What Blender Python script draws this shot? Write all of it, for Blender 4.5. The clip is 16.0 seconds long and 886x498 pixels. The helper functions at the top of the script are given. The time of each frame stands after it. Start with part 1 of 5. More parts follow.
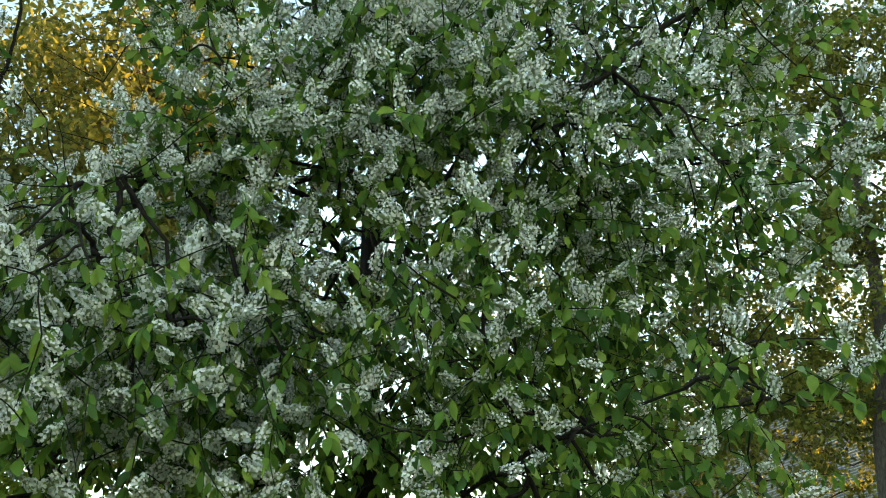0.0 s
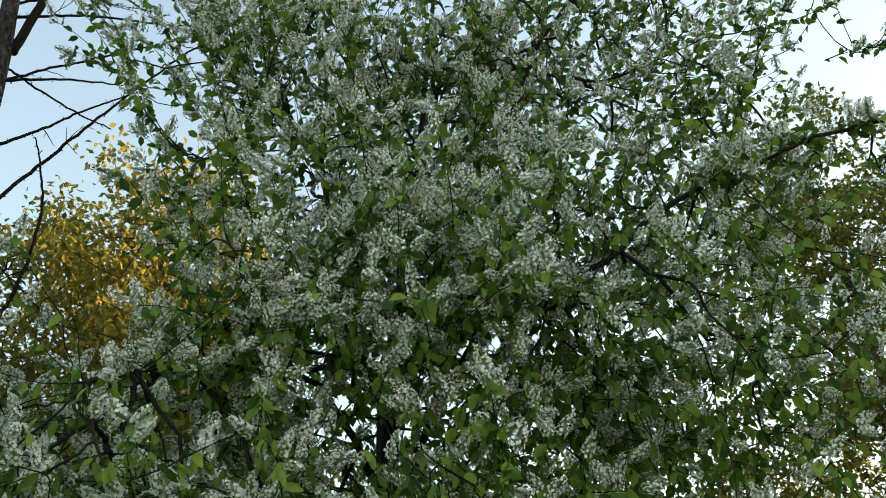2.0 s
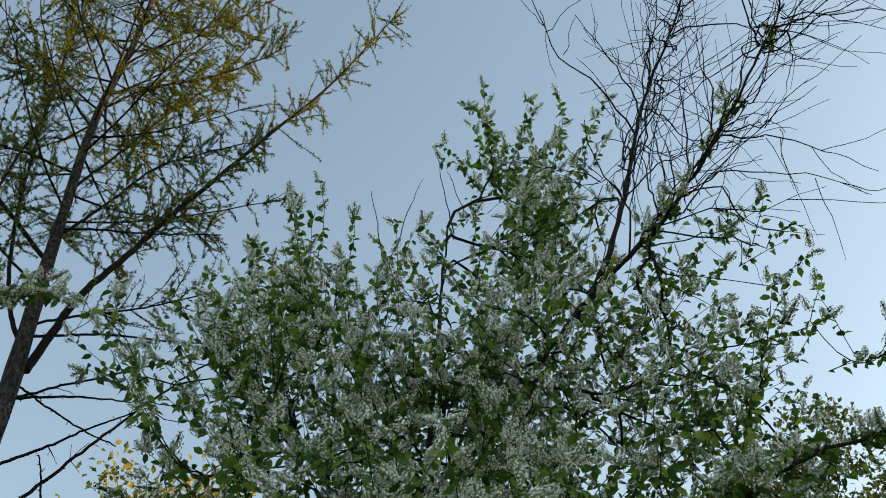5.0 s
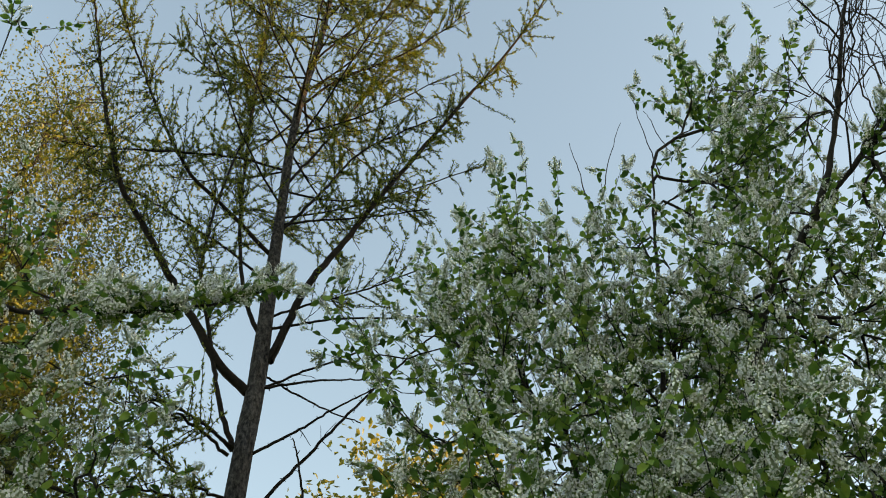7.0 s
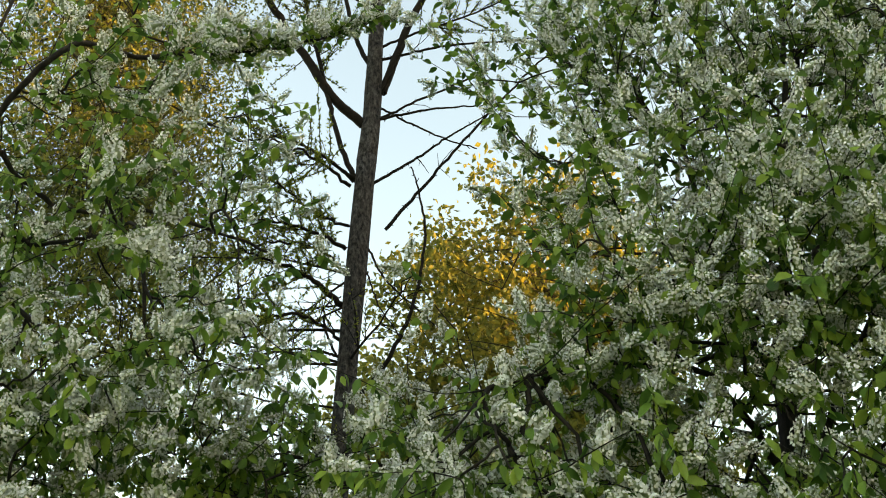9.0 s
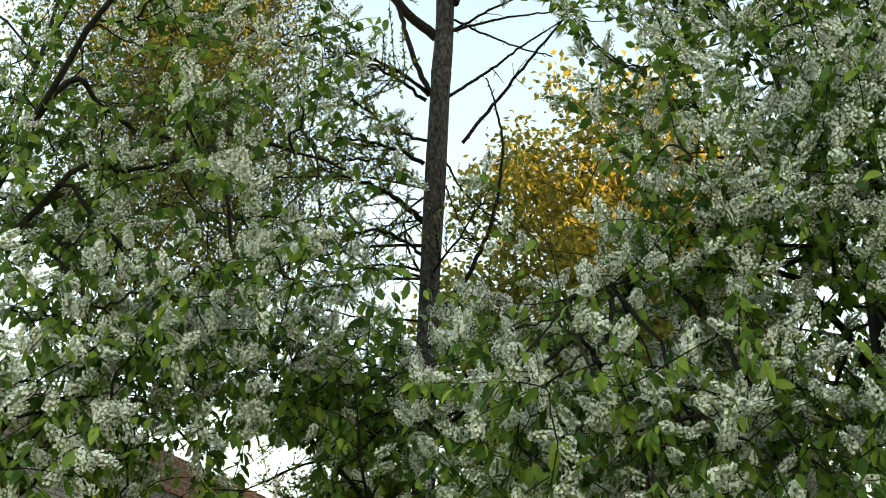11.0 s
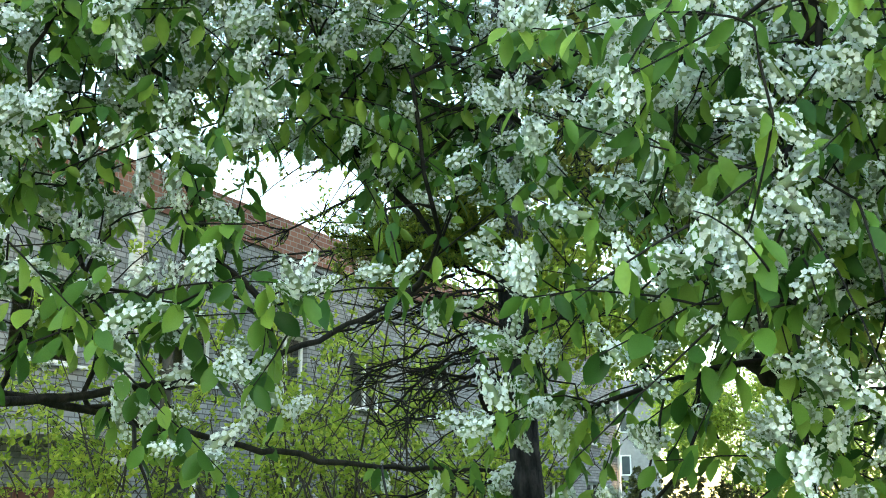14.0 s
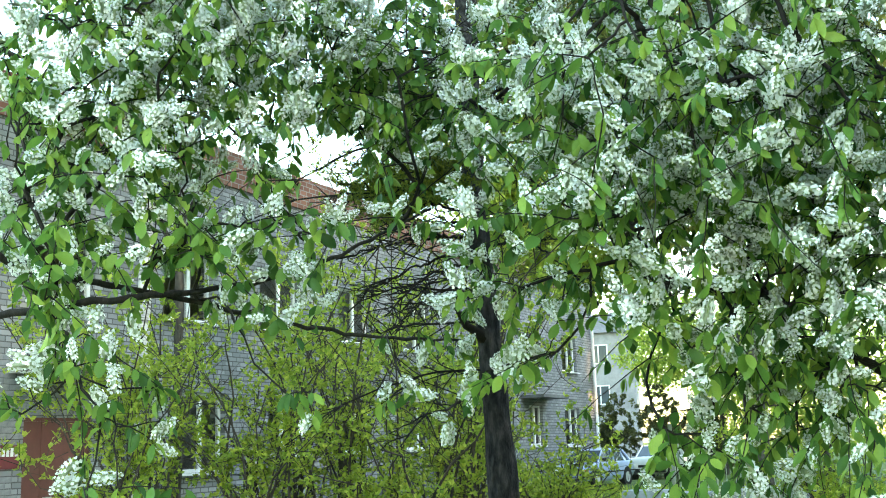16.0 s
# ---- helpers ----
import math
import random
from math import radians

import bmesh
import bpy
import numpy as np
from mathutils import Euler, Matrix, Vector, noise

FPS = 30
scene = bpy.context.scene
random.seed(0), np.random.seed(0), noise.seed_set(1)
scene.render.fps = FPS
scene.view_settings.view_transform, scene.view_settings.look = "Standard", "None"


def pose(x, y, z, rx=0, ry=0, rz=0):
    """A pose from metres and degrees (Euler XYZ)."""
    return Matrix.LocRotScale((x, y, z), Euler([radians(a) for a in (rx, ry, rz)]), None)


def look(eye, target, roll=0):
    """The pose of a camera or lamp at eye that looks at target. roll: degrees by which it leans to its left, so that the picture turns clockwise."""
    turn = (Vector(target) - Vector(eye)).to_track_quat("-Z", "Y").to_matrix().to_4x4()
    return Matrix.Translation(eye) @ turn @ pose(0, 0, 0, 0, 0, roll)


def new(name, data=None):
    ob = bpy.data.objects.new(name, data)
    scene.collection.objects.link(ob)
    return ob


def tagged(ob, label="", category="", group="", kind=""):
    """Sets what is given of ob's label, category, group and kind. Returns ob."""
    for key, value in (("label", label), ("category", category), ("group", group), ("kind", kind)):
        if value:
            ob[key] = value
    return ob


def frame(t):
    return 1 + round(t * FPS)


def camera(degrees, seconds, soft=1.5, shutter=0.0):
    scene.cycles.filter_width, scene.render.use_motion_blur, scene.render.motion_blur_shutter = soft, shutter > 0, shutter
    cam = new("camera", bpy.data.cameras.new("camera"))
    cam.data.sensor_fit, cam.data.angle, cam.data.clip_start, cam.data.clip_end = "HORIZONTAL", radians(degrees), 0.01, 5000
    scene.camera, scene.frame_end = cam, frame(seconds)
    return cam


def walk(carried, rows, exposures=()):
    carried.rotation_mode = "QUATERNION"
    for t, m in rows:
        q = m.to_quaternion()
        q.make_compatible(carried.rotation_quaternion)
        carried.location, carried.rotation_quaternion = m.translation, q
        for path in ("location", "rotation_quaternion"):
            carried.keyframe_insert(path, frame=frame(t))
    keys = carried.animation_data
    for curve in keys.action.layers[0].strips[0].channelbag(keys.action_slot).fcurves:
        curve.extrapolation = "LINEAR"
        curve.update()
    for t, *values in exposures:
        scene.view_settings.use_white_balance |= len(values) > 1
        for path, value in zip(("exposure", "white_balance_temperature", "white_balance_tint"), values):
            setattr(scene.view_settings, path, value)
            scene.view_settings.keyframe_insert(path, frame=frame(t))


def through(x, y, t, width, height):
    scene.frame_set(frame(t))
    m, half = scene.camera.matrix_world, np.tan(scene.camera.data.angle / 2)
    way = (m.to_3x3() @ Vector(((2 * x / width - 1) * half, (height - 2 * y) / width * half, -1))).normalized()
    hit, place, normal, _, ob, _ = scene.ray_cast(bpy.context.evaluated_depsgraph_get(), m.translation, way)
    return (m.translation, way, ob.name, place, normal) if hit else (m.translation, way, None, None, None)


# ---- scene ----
cam = camera(46.2, 16.0, 1.0)
# seconds, x, y, z, turn to the left, tilt up, lean
ROWS = [
    (0.0, 0.00, 0.00, 1.60, 1.22, 22.49, 3.28),
    (0.5, 0.00, 0.00, 1.60, 1.92, 24.55, 2.95),
    (1.0, 0.00, 0.00, 1.60, 3.12, 27.26, 3.16),
    (1.5, 0.00, 0.00, 1.60, 3.26, 31.11, 4.29),
    (2.0, 0.00, 0.00, 1.60, 2.76, 32.74, 4.61),
    (2.5, 0.00, 0.00, 1.60, 2.31, 35.57, 4.76),
    (3.0, 0.00, 0.00, 1.60, 1.76, 38.04, 5.12),
    (3.5, 0.00, 0.00, 1.60, 1.76, 39.82, 5.23),
    (4.0, 0.00, 0.00, 1.60, 1.68, 43.22, 5.60),
    (4.5, 0.00, 0.00, 1.60, 1.50, 46.74, 5.56),
    (4.7, 0.00, 0.00, 1.60, 1.95, 48.17, 5.25),
    (5.75, 0.00, 0.00, 1.60, 9.10, 52.00, 3.50),
    (6.8, 0.00, 0.00, 1.60, 16.67, 49.76, 1.30),
    (7.0, 0.00, 0.00, 1.60, 17.00, 48.32, 1.25),
    (7.5, 0.00, 0.00, 1.60, 18.82, 42.74, 0.42),
    (8.0, 0.00, 0.00, 1.60, 20.38, 39.40, -0.22),
    (8.5, 0.00, 0.00, 1.60, 22.25, 35.40, -0.41),
    (9.0, 0.00, 0.00, 1.60, 23.71, 33.27, -0.47),
    (9.2, 0.00, 0.00, 1.60, 24.20, 32.63, -0.60),
    (10.25, 0.00, 0.00, 1.60, 26.75, 29.95, -0.75),
    (11.3, 0.00, 0.00, 1.60, 29.45, 27.22, -0.54),
    (11.5, 0.00, 0.00, 1.60, 30.13, 26.12, 0.05),
    (12.0, 0.00, 0.00, 1.60, 30.80, 23.16, 1.05),
    (12.5, 0.00, 0.00, 1.60, 31.44, 21.78, 0.77),
    (13.0, 0.00, 0.00, 1.60, 31.89, 18.74, 0.25),
    (13.5, -0.48, 0.74, 1.86, 32.52, 16.29, -0.11),
    (14.0, -0.87, 1.35, 2.00, 32.79, 14.12, 0.11),
    (14.5, -1.03, 1.60, 2.02, 32.92, 12.49, 0.96),
    (15.0, -1.00, 1.57, 1.97, 32.80, 11.20, 1.34),
    (15.5, -0.43, 0.68, 1.76, 32.41, 10.99, 1.51),
    (16.0, 0.00, 0.00, 1.60, 32.09, 10.89, 1.99),
]
EXPOSURES = [(0.0, 2.8, 8100, 3), (1.5, 2.5, 8700, 9), (3.0, 2.14, 8400, 11), (4.0, 2.06, 8300, 12), (4.5, 1.8, 8000, 10), (4.7, 1.77, 7900, 10), (6.8, 2.02, 8700, 11), (7.5, 2.32, 9300, 11), (9.2, 2.68, 10500, 11), (11.3, 2.85, 9900, 9), (12.5, 3.38, 9100, 7), (13.2, 3.6, 8600, 5), (14.0, 3.75, 7200, 1), (15.0, 3.95, 7050, 0), (16.0, 4.12, 7200, 0)]
walk(cam, [(t, pose(x, y, z, 90 + tilt, lean, turn)) for t, x, y, z, turn, tilt, lean in ROWS], EXPOSURES)

# ---- sky and sun ----
SUN_AZ, SUN_EL = 76.0, 9.0
world = bpy.data.worlds.new("sky")
scene.world = world
world.use_nodes = True
wn = world.node_tree
sky = wn.nodes.new("ShaderNodeTexSky")
sky.sky_type = "NISHITA"
sky.sun_disc = False
sky.dust_density, sky.ozone_density = 1.0, 1.15
sky.sun_elevation, sky.sun_rotation = radians(SUN_EL), radians(SUN_AZ)
wn.nodes["Background"].inputs["Strength"].default_value = 0.15
wn.links.new(sky.outputs[0], wn.nodes["Background"].inputs["Color"])
sun_way = Vector((math.sin(radians(SUN_AZ)) * math.cos(radians(SUN_EL)), math.cos(radians(SUN_AZ)) * math.cos(radians(SUN_EL)), math.sin(radians(SUN_EL))))
lamp = bpy.data.lights.new("sun", "SUN")
lamp.energy, lamp.angle, lamp.color = 3.3, radians(0.6), (1.0, 0.6, 0.27)
sun = new("sun", lamp)
sun.matrix_world = look(sun_way * 60, (0, 0, 0))


# ---- materials ----
def nodes(name):
    m = bpy.data.materials.new(name)
    m.use_nodes = True
    n = m.node_tree
    for x in list(n.nodes):
        n.nodes.remove(x)
    out = n.nodes.new("ShaderNodeOutputMaterial")
    return m, n, out


def node(n, kind, **kw):
    x = n.nodes.new(kind)
    for k, v in kw.items():
        x.inputs[k].default_value = v
    return x


def ramp(n, source, stops):
    r = n.nodes.new("ShaderNodeValToRGB")
    el = r.color_ramp.elements
    while len(el) < len(stops):
        el.new(0.5)
    for e, (p, c) in zip(el, stops):
        e.position, e.color = p, (*c, 1)
    n.links.new(source, r.inputs[0])
    return r.outputs[0]


def noise_tex(n, scale, detail=4.0, rough=0.6, stretch=(1, 1, 1)):
    co = n.nodes.new("ShaderNodeTexCoord")
    mp = n.nodes.new("ShaderNodeMapping")
    mp.inputs["Scale"].default_value = stretch
    n.links.new(co.outputs["Object"], mp.inputs[0])
    t = node(n, "ShaderNodeTexNoise", Scale=scale, Detail=detail, Roughness=rough)
    n.links.new(mp.outputs[0], t.inputs["Vector"])
    return t.outputs["Fac"]


def leaf_material(name, dark, mid, light, through=0.45, gloss=0.35):
    """Thin leaf: colour differs from leaf to leaf, light shines partly through."""
    m, n, out = nodes(name)
    geo = n.nodes.new("ShaderNodeNewGeometry")
    obj = n.nodes.new("ShaderNodeObjectInfo")
    add = n.nodes.new("ShaderNodeMath")
    add.operation = "ADD"
    n.links.new(geo.outputs["Random Per Island"], add.inputs[0])
    n.links.new(obj.outputs["Random"], add.inputs[1])
    fr = n.nodes.new("ShaderNodeMath")
    fr.operation = "FRACT"
    n.links.new(add.outputs[0], fr.inputs[0])
    col = ramp(n, fr.outputs[0], [(0.0, dark), (0.55, mid), (1.0, light)])
    spots = noise_tex(n, 38.0, 3.0)
    mix = n.nodes.new("ShaderNodeMix")
    mix.data_type, mix.blend_type = "RGBA", "MULTIPLY"
    mix.inputs[0].default_value = 0.5
    n.links.new(col, mix.inputs[6])
    n.links.new(ramp(n, spots, [(0.3, (0.6, 0.62, 0.55)), (0.7, (1, 1, 1))]), mix.inputs[7])
    bs = node(n, "ShaderNodeBsdfPrincipled", Roughness=gloss)
    bs.inputs["Specular IOR Level"].default_value = 0.22
    n.links.new(mix.outputs[2], bs.inputs["Base Color"])
    tr = n.nodes.new("ShaderNodeBsdfTranslucent")
    n.links.new(mix.outputs[2], tr.inputs[0])
    mx = n.nodes.new("ShaderNodeMixShader")
    mx.inputs[0].default_value = through
    n.links.new(bs.outputs[0], mx.inputs[1])
    n.links.new(tr.outputs[0], mx.inputs[2])
    n.links.new(mx.outputs[0], out.inputs[0])
    return m


def rough_material(name, stops, scale=8.0, stretch=(1, 1, 1), rough=0.85, bump=0.4, metal=0.0, detail=6.0, distance=0.02):
    """Matt surface with grain at two scales."""
    m, n, out = nodes(name)
    fine = noise_tex(n, scale, detail, 0.65, stretch)
    wide = noise_tex(n, scale * 0.12, 3.0, 0.5, stretch)
    col = ramp(n, fine, stops)
    mix = n.nodes.new("ShaderNodeMix")
    mix.data_type, mix.blend_type = "RGBA", "MULTIPLY"
    mix.inputs[0].default_value = 0.55
    n.links.new(col, mix.inputs[6])
    n.links.new(ramp(n, wide, [(0.35, (0.55, 0.55, 0.55)), (0.65, (1.0, 1.0, 1.0))]), mix.inputs[7])
    bs = node(n, "ShaderNodeBsdfPrincipled", Roughness=rough, Metallic=metal)
    bs.inputs["Specular IOR Level"].default_value = 0.15 if rough > 0.75 else 0.5
    n.links.new(mix.outputs[2], bs.inputs["Base Color"])
    b = node(n, "ShaderNodeBump", Strength=bump, Distance=distance)
    n.links.new(fine, b.inputs["Height"])
    n.links.new(b.outputs[0], bs.inputs["Normal"])
    n.links.new(bs.outputs[0], out.inputs[0])
    return m


def brick_material(name, one, two, mortar, width=0.25, height=0.1):
    m, n, out = nodes(name)
    co = n.nodes.new("ShaderNodeTexCoord")
    mp = n.nodes.new("ShaderNodeMapping")
    mp.inputs["Rotation"].default_value = (radians(90), 0, radians(90))
    sep = n.nodes.new("ShaderNodeSeparateXYZ")
    com = n.nodes.new("ShaderNodeCombineXYZ")
    n.links.new(co.outputs["Object"], sep.inputs[0])
    n.links.new(sep.outputs[1], com.inputs[0])
    n.links.new(sep.outputs[2], com.inputs[1])
    bt = node(n, "ShaderNodeTexBrick", Scale=1.0)
    bt.inputs["Color1"].default_value, bt.inputs["Color2"].default_value, bt.inputs["Mortar"].default_value = (*one, 1), (*two, 1), (*mortar, 1)
    bt.inputs["Mortar Size"].default_value, bt.inputs["Brick Width"].default_value, bt.inputs["Row Height"].default_value = 0.011, width, height
    bt.inputs["Bias"].default_value = -0.2
    n.links.new(com.outputs[0], bt.inputs["Vector"])
    wide = noise_tex(n, 0.9, 5.0, 0.6)
    mix = n.nodes.new("ShaderNodeMix")
    mix.data_type, mix.blend_type = "RGBA", "MULTIPLY"
    mix.inputs[0].default_value = 0.6
    n.links.new(bt.outputs["Color"], mix.inputs[6])
    n.links.new(ramp(n, wide, [(0.3, (0.6, 0.58, 0.55)), (0.7, (1, 1, 1))]), mix.inputs[7])
    bs = node(n, "ShaderNodeBsdfPrincipled", Roughness=0.9)
    n.links.new(mix.outputs[2], bs.inputs["Base Color"])
    b = node(n, "ShaderNodeBump", Strength=0.8, Distance=0.012)
    b.invert = True
    n.links.new(bt.outputs["Fac"], b.inputs["Height"])
    n.links.new(b.outputs[0], bs.inputs["Normal"])
    n.links.new(bs.outputs[0], out.inputs[0])
    return m


LEAF = leaf_material("cherry_leaf", (0.032, 0.095, 0.02), (0.135, 0.265, 0.048), (0.31, 0.44, 0.08), 0.44, 0.38)
YOUNG = leaf_material("young_leaf", (0.10, 0.125, 0.03), (0.22, 0.225, 0.05), (0.36, 0.33, 0.08), 0.55, 0.45)
OLIVE = leaf_material("olive_leaf", (0.07, 0.09, 0.018), (0.15, 0.165, 0.028), (0.26, 0.25, 0.04), 0.5, 0.45)
BIRCH_LEAF = leaf_material("birch_leaf", (0.055, 0.085, 0.02), (0.12, 0.145, 0.028), (0.20, 0.20, 0.036), 0.45, 0.45)
SHRUB_LEAF = leaf_material("shrub_leaf", (0.18, 0.27, 0.035), (0.33, 0.42, 0.055), (0.48, 0.52, 0.085), 0.55, 0.4)
NEEDLE = leaf_material("larch_needle", (0.07, 0.12, 0.02), (0.15, 0.20, 0.026), (0.29, 0.31, 0.03), 0.5, 0.5)
PETAL = leaf_material("petal", (0.74, 0.76, 0.73), (0.86, 0.875, 0.865), (0.92, 0.925, 0.925), 0.25, 0.6)
# greenish shade in the gaps between flowers is put into this colour
SHADED_CORE = leaf_material("shaded_flower_core", (0.26, 0.33, 0.18), (0.38, 0.45, 0.28), (0.50, 0.56, 0.40), 0.25, 0.6)
STALK = leaf_material("flower_stalk", (0.10, 0.17, 0.03), (0.14, 0.22, 0.04), (0.18, 0.25, 0.05), 0.2, 0.5)
TWIG = rough_material("cherry_twig", [(0.3, (0.009, 0.008, 0.007)), (0.7, (0.03, 0.025, 0.021))], 30.0, (1, 1, 1), 0.8, 0.3)
BARK = rough_material("cherry_bark", [(0.3, (0.010, 0.009, 0.008)), (0.6, (0.032, 0.028, 0.024)), (0.8, (0.07, 0.066, 0.056))], 26.0, (1, 1, 0.35), 0.9, 0.8)
LARCH_BARK = rough_material("larch_bark", [(0.36, (0.014, 0.013, 0.014)), (0.5, (0.056, 0.053, 0.054)), (0.66, (0.125, 0.12, 0.124))], 34.0, (1, 1, 0.5), 0.95, 1.0, distance=0.08)
# larch bark in a darker tone that holds the shade low on the trunk
SHADED_FOOT_BARK = rough_material("shaded_larch_bark", [(0.38, (0.006, 0.006, 0.007)), (0.52, (0.028, 0.027, 0.029)), (0.72, (0.075, 0.072, 0.074))], 22.0, (1, 1, 0.3), 0.95, 1.0, distance=0.08)
LARCH_TWIG = rough_material("larch_twig", [(0.3, (0.006, 0.005, 0.004)), (0.7, (0.020, 0.016, 0.013))], 24.0, (1, 1, 1), 0.9, 0.4)
BIRCH_BARK = rough_material("birch_bark", [(0.35, (0.06, 0.05, 0.045)), (0.5, (0.55, 0.53, 0.5)), (0.8, (0.7, 0.68, 0.64))], 7.0, (0.4, 0.4, 2.5), 0.8, 0.3)
GREY_BARK = rough_material("grey_bark", [(0.3, (0.03, 0.026, 0.022)), (0.7, (0.10, 0.09, 0.078))], 16.0, (1, 1, 0.3), 0.9, 0.8)
GRASS = rough_material("grass_ground", [(0.3, (0.035, 0.055, 0.014)), (0.55, (0.07, 0.11, 0.02)), (0.8, (0.12, 0.13, 0.05))], 6.0, (1, 1, 1), 0.95, 0.8, distance=0.05)
BRICK = brick_material("pale_brick", (0.18, 0.185, 0.195), (0.30, 0.305, 0.315), (0.085, 0.085, 0.085))
RED_BRICK = brick_material("red_brick", (0.15, 0.058, 0.036), (0.22, 0.095, 0.062), (0.22, 0.20, 0.18), 0.25, 0.12)
DOOR_PAINT = rough_material("door_paint", [(0.3, (0.10, 0.026, 0.018)), (0.7, (0.14, 0.038, 0.026))], 5.0, (1, 1, 1), 0.55, 0.1)
WHITE_PAINT = rough_material("white_paint", [(0.3, (0.66, 0.66, 0.65)), (0.7, (0.8, 0.8, 0.79))], 9.0, (1, 1, 1), 0.5, 0.1)
CONCRETE = rough_material("concrete", [(0.3, (0.24, 0.23, 0.22)), (0.7, (0.38, 0.37, 0.35))], 9.0, (1, 1, 1), 0.9, 0.4)
ROOFING = rough_material("roofing", [(0.3, (0.10, 0.10, 0.10)), (0.7, (0.18, 0.18, 0.18))], 5.0, (1, 1, 1), 0.85, 0.3)
TIN = rough_material("galvanised", [(0.3, (0.5, 0.5, 0.5)), (0.7, (0.62, 0.62, 0.62))], 9.0, (1, 1, 1), 0.45, 0.1, 0.6)


# ---- building blocks ----
def V3(*a):
    return np.array(a, dtype=float)


def unit(a):
    a = np.asarray(a, float)
    return a / (np.linalg.norm(a, axis=-1, keepdims=True) + 1e-12)


class Geo:
    """Collects vertices and faces of one mesh."""

    def __init__(self):
        self.v, self.f, self.n = [], [], 0

    def add(self, v, f):
        self.v.append(np.asarray(v, float))
        self.f.extend([[int(i) + self.n for i in q] for q in f])
        self.n += len(v)
        return self

    def tube(self, pts, radii, sides=5, cap=False):
        pts = np.asarray(pts, float)
        k = len(pts)
        radii = np.broadcast_to(np.asarray(radii, float), (k,))
        tan = unit(np.gradient(pts, axis=0))
        ref = V3(0, 0, 1) if abs(tan[0][2]) < 0.85 else V3(1, 0, 0)
        a = unit(np.cross(tan, ref))
        b = np.cross(tan, a)
        ang = np.linspace(0, 2 * math.pi, sides, endpoint=False)
        ring = a[:, None] * np.cos(ang)[None, :, None] + b[:, None] * np.sin(ang)[None, :, None]
        v = (pts[:, None] + ring * radii[:, None, None]).reshape(-1, 3)
        i = np.arange(k - 1)[:, None] * sides + np.arange(sides)[None]
        j = np.arange(k - 1)[:, None] * sides + (np.arange(sides)[None] + 1) % sides
        f = np.stack([i, j, j + sides, i + sides], -1).reshape(-1, 4)
        self.add(v, f)
        if cap:
            self.f.append([self.n - 1 - q for q in range(sides)])
        return self

    def box(self, lo, hi):
        (x0, y0, z0), (x1, y1, z1) = lo, hi
        v = [(x0, y0, z0), (x1, y0, z0), (x1, y1, z0), (x0, y1, z0), (x0, y0, z1), (x1, y0, z1), (x1, y1, z1), (x0, y1, z1)]
        return self.add(v, [(0, 3, 2, 1), (4, 5, 6, 7), (0, 1, 5, 4), (1, 2, 6, 5), (2, 3, 7, 6), (3, 0, 4, 7)])

    def mesh(self, name, origin=(0, 0, 0), smooth=False):
        """The mesh, with places counted from the origin."""
        me = bpy.data.meshes.new(name)
        v = np.concatenate(self.v) - np.asarray(origin, float)
        me.from_pydata(v.tolist(), [], self.f)
        if smooth:
            me.polygons.foreach_set("use_smooth", [True] * len(me.polygons))
        me.update()
        return me


def fast_mesh(name, v, f, origin=(0, 0, 0)):
    """Mesh from arrays of vertices and equal faces."""
    me = bpy.data.meshes.new(name)
    v = np.asarray(v, np.float32) - np.asarray(origin, np.float32)
    n, k = f.shape
    me.vertices.add(len(v))
    me.vertices.foreach_set("co", v.ravel())
    me.loops.add(n * k)
    me.loops.foreach_set("vertex_index", f.astype(np.int32).ravel())
    me.polygons.add(n)
    me.polygons.foreach_set("loop_start", np.arange(0, n * k, k, dtype=np.int32))
    me.update(calc_edges=True)
    return me


def thing(name, at, label, category, group="", kind=""):
    ob = new(name)
    ob.location = at
    ob.empty_display_size = 0.2
    return tagged(ob, label, category, group, kind)


def part(name, data, material, parent, label="", kind=""):
    """Links a Geo or a mesh, given in world places, under a thing."""
    base = Vector(parent.location)
    up = parent.parent
    while up:
        base = base + up.location
        up = up.parent
    me = data.mesh(name, base, True) if isinstance(data, Geo) else data
    if not me.materials:
        me.materials.append(material)
    ob = new(name, me)
    ob.parent = parent
    return tagged(ob, label, "", "", kind)


def spread(template, faces, at, frames, size):
    """Many copies of a small template, joined: places, 3x3 axes (rows), sizes."""
    v = np.einsum("mk,nkj->nmj", template, frames * size[:, None, None]) + at[:, None]
    m = len(template)
    f = faces[None] + (np.arange(len(at)) * m)[:, None, None]
    return v.reshape(-1, 3), f.reshape(-1, faces.shape[1])


def axes(main, rng, flat=0.0):
    """Axes with y along main and z as the upper face, turned at random; flat pulls z upward."""
    main = unit(main)
    r = rng.normal(size=main.shape)
    r[:, 2] += flat
    x = unit(np.cross(main, r))
    z = np.cross(x, main)
    return np.stack([x, main, z], 1)


# ---- leaf and flower templates ----
def leaf_template():
    st = [0.0, 0.18, 0.45, 0.72, 0.9, 1.0]
    wd = [0.0, 0.17, 0.27, 0.26, 0.13, 0.0]
    v, f = [], []
    for s, w in zip(st, wd):
        sag = -0.22 * s * s
        v += [(-w, s, sag + w * 0.35), (0, s, sag), (w, s, sag + w * 0.35)]
    for i in range(5):
        a = 3 * i
        f += [(a, a + 1, a + 4), (a, a + 4, a + 3), (a + 1, a + 2, a + 5), (a + 1, a + 5, a + 4)]
    return np.array(v), np.array(f)


def simple_leaf():
    return np.array([(0, 0, 0), (-0.3, 0.45, 0.08), (0, 1.0, -0.1), (0.3, 0.45, 0.08)]), np.array([(0, 3, 2), (0, 2, 1)])


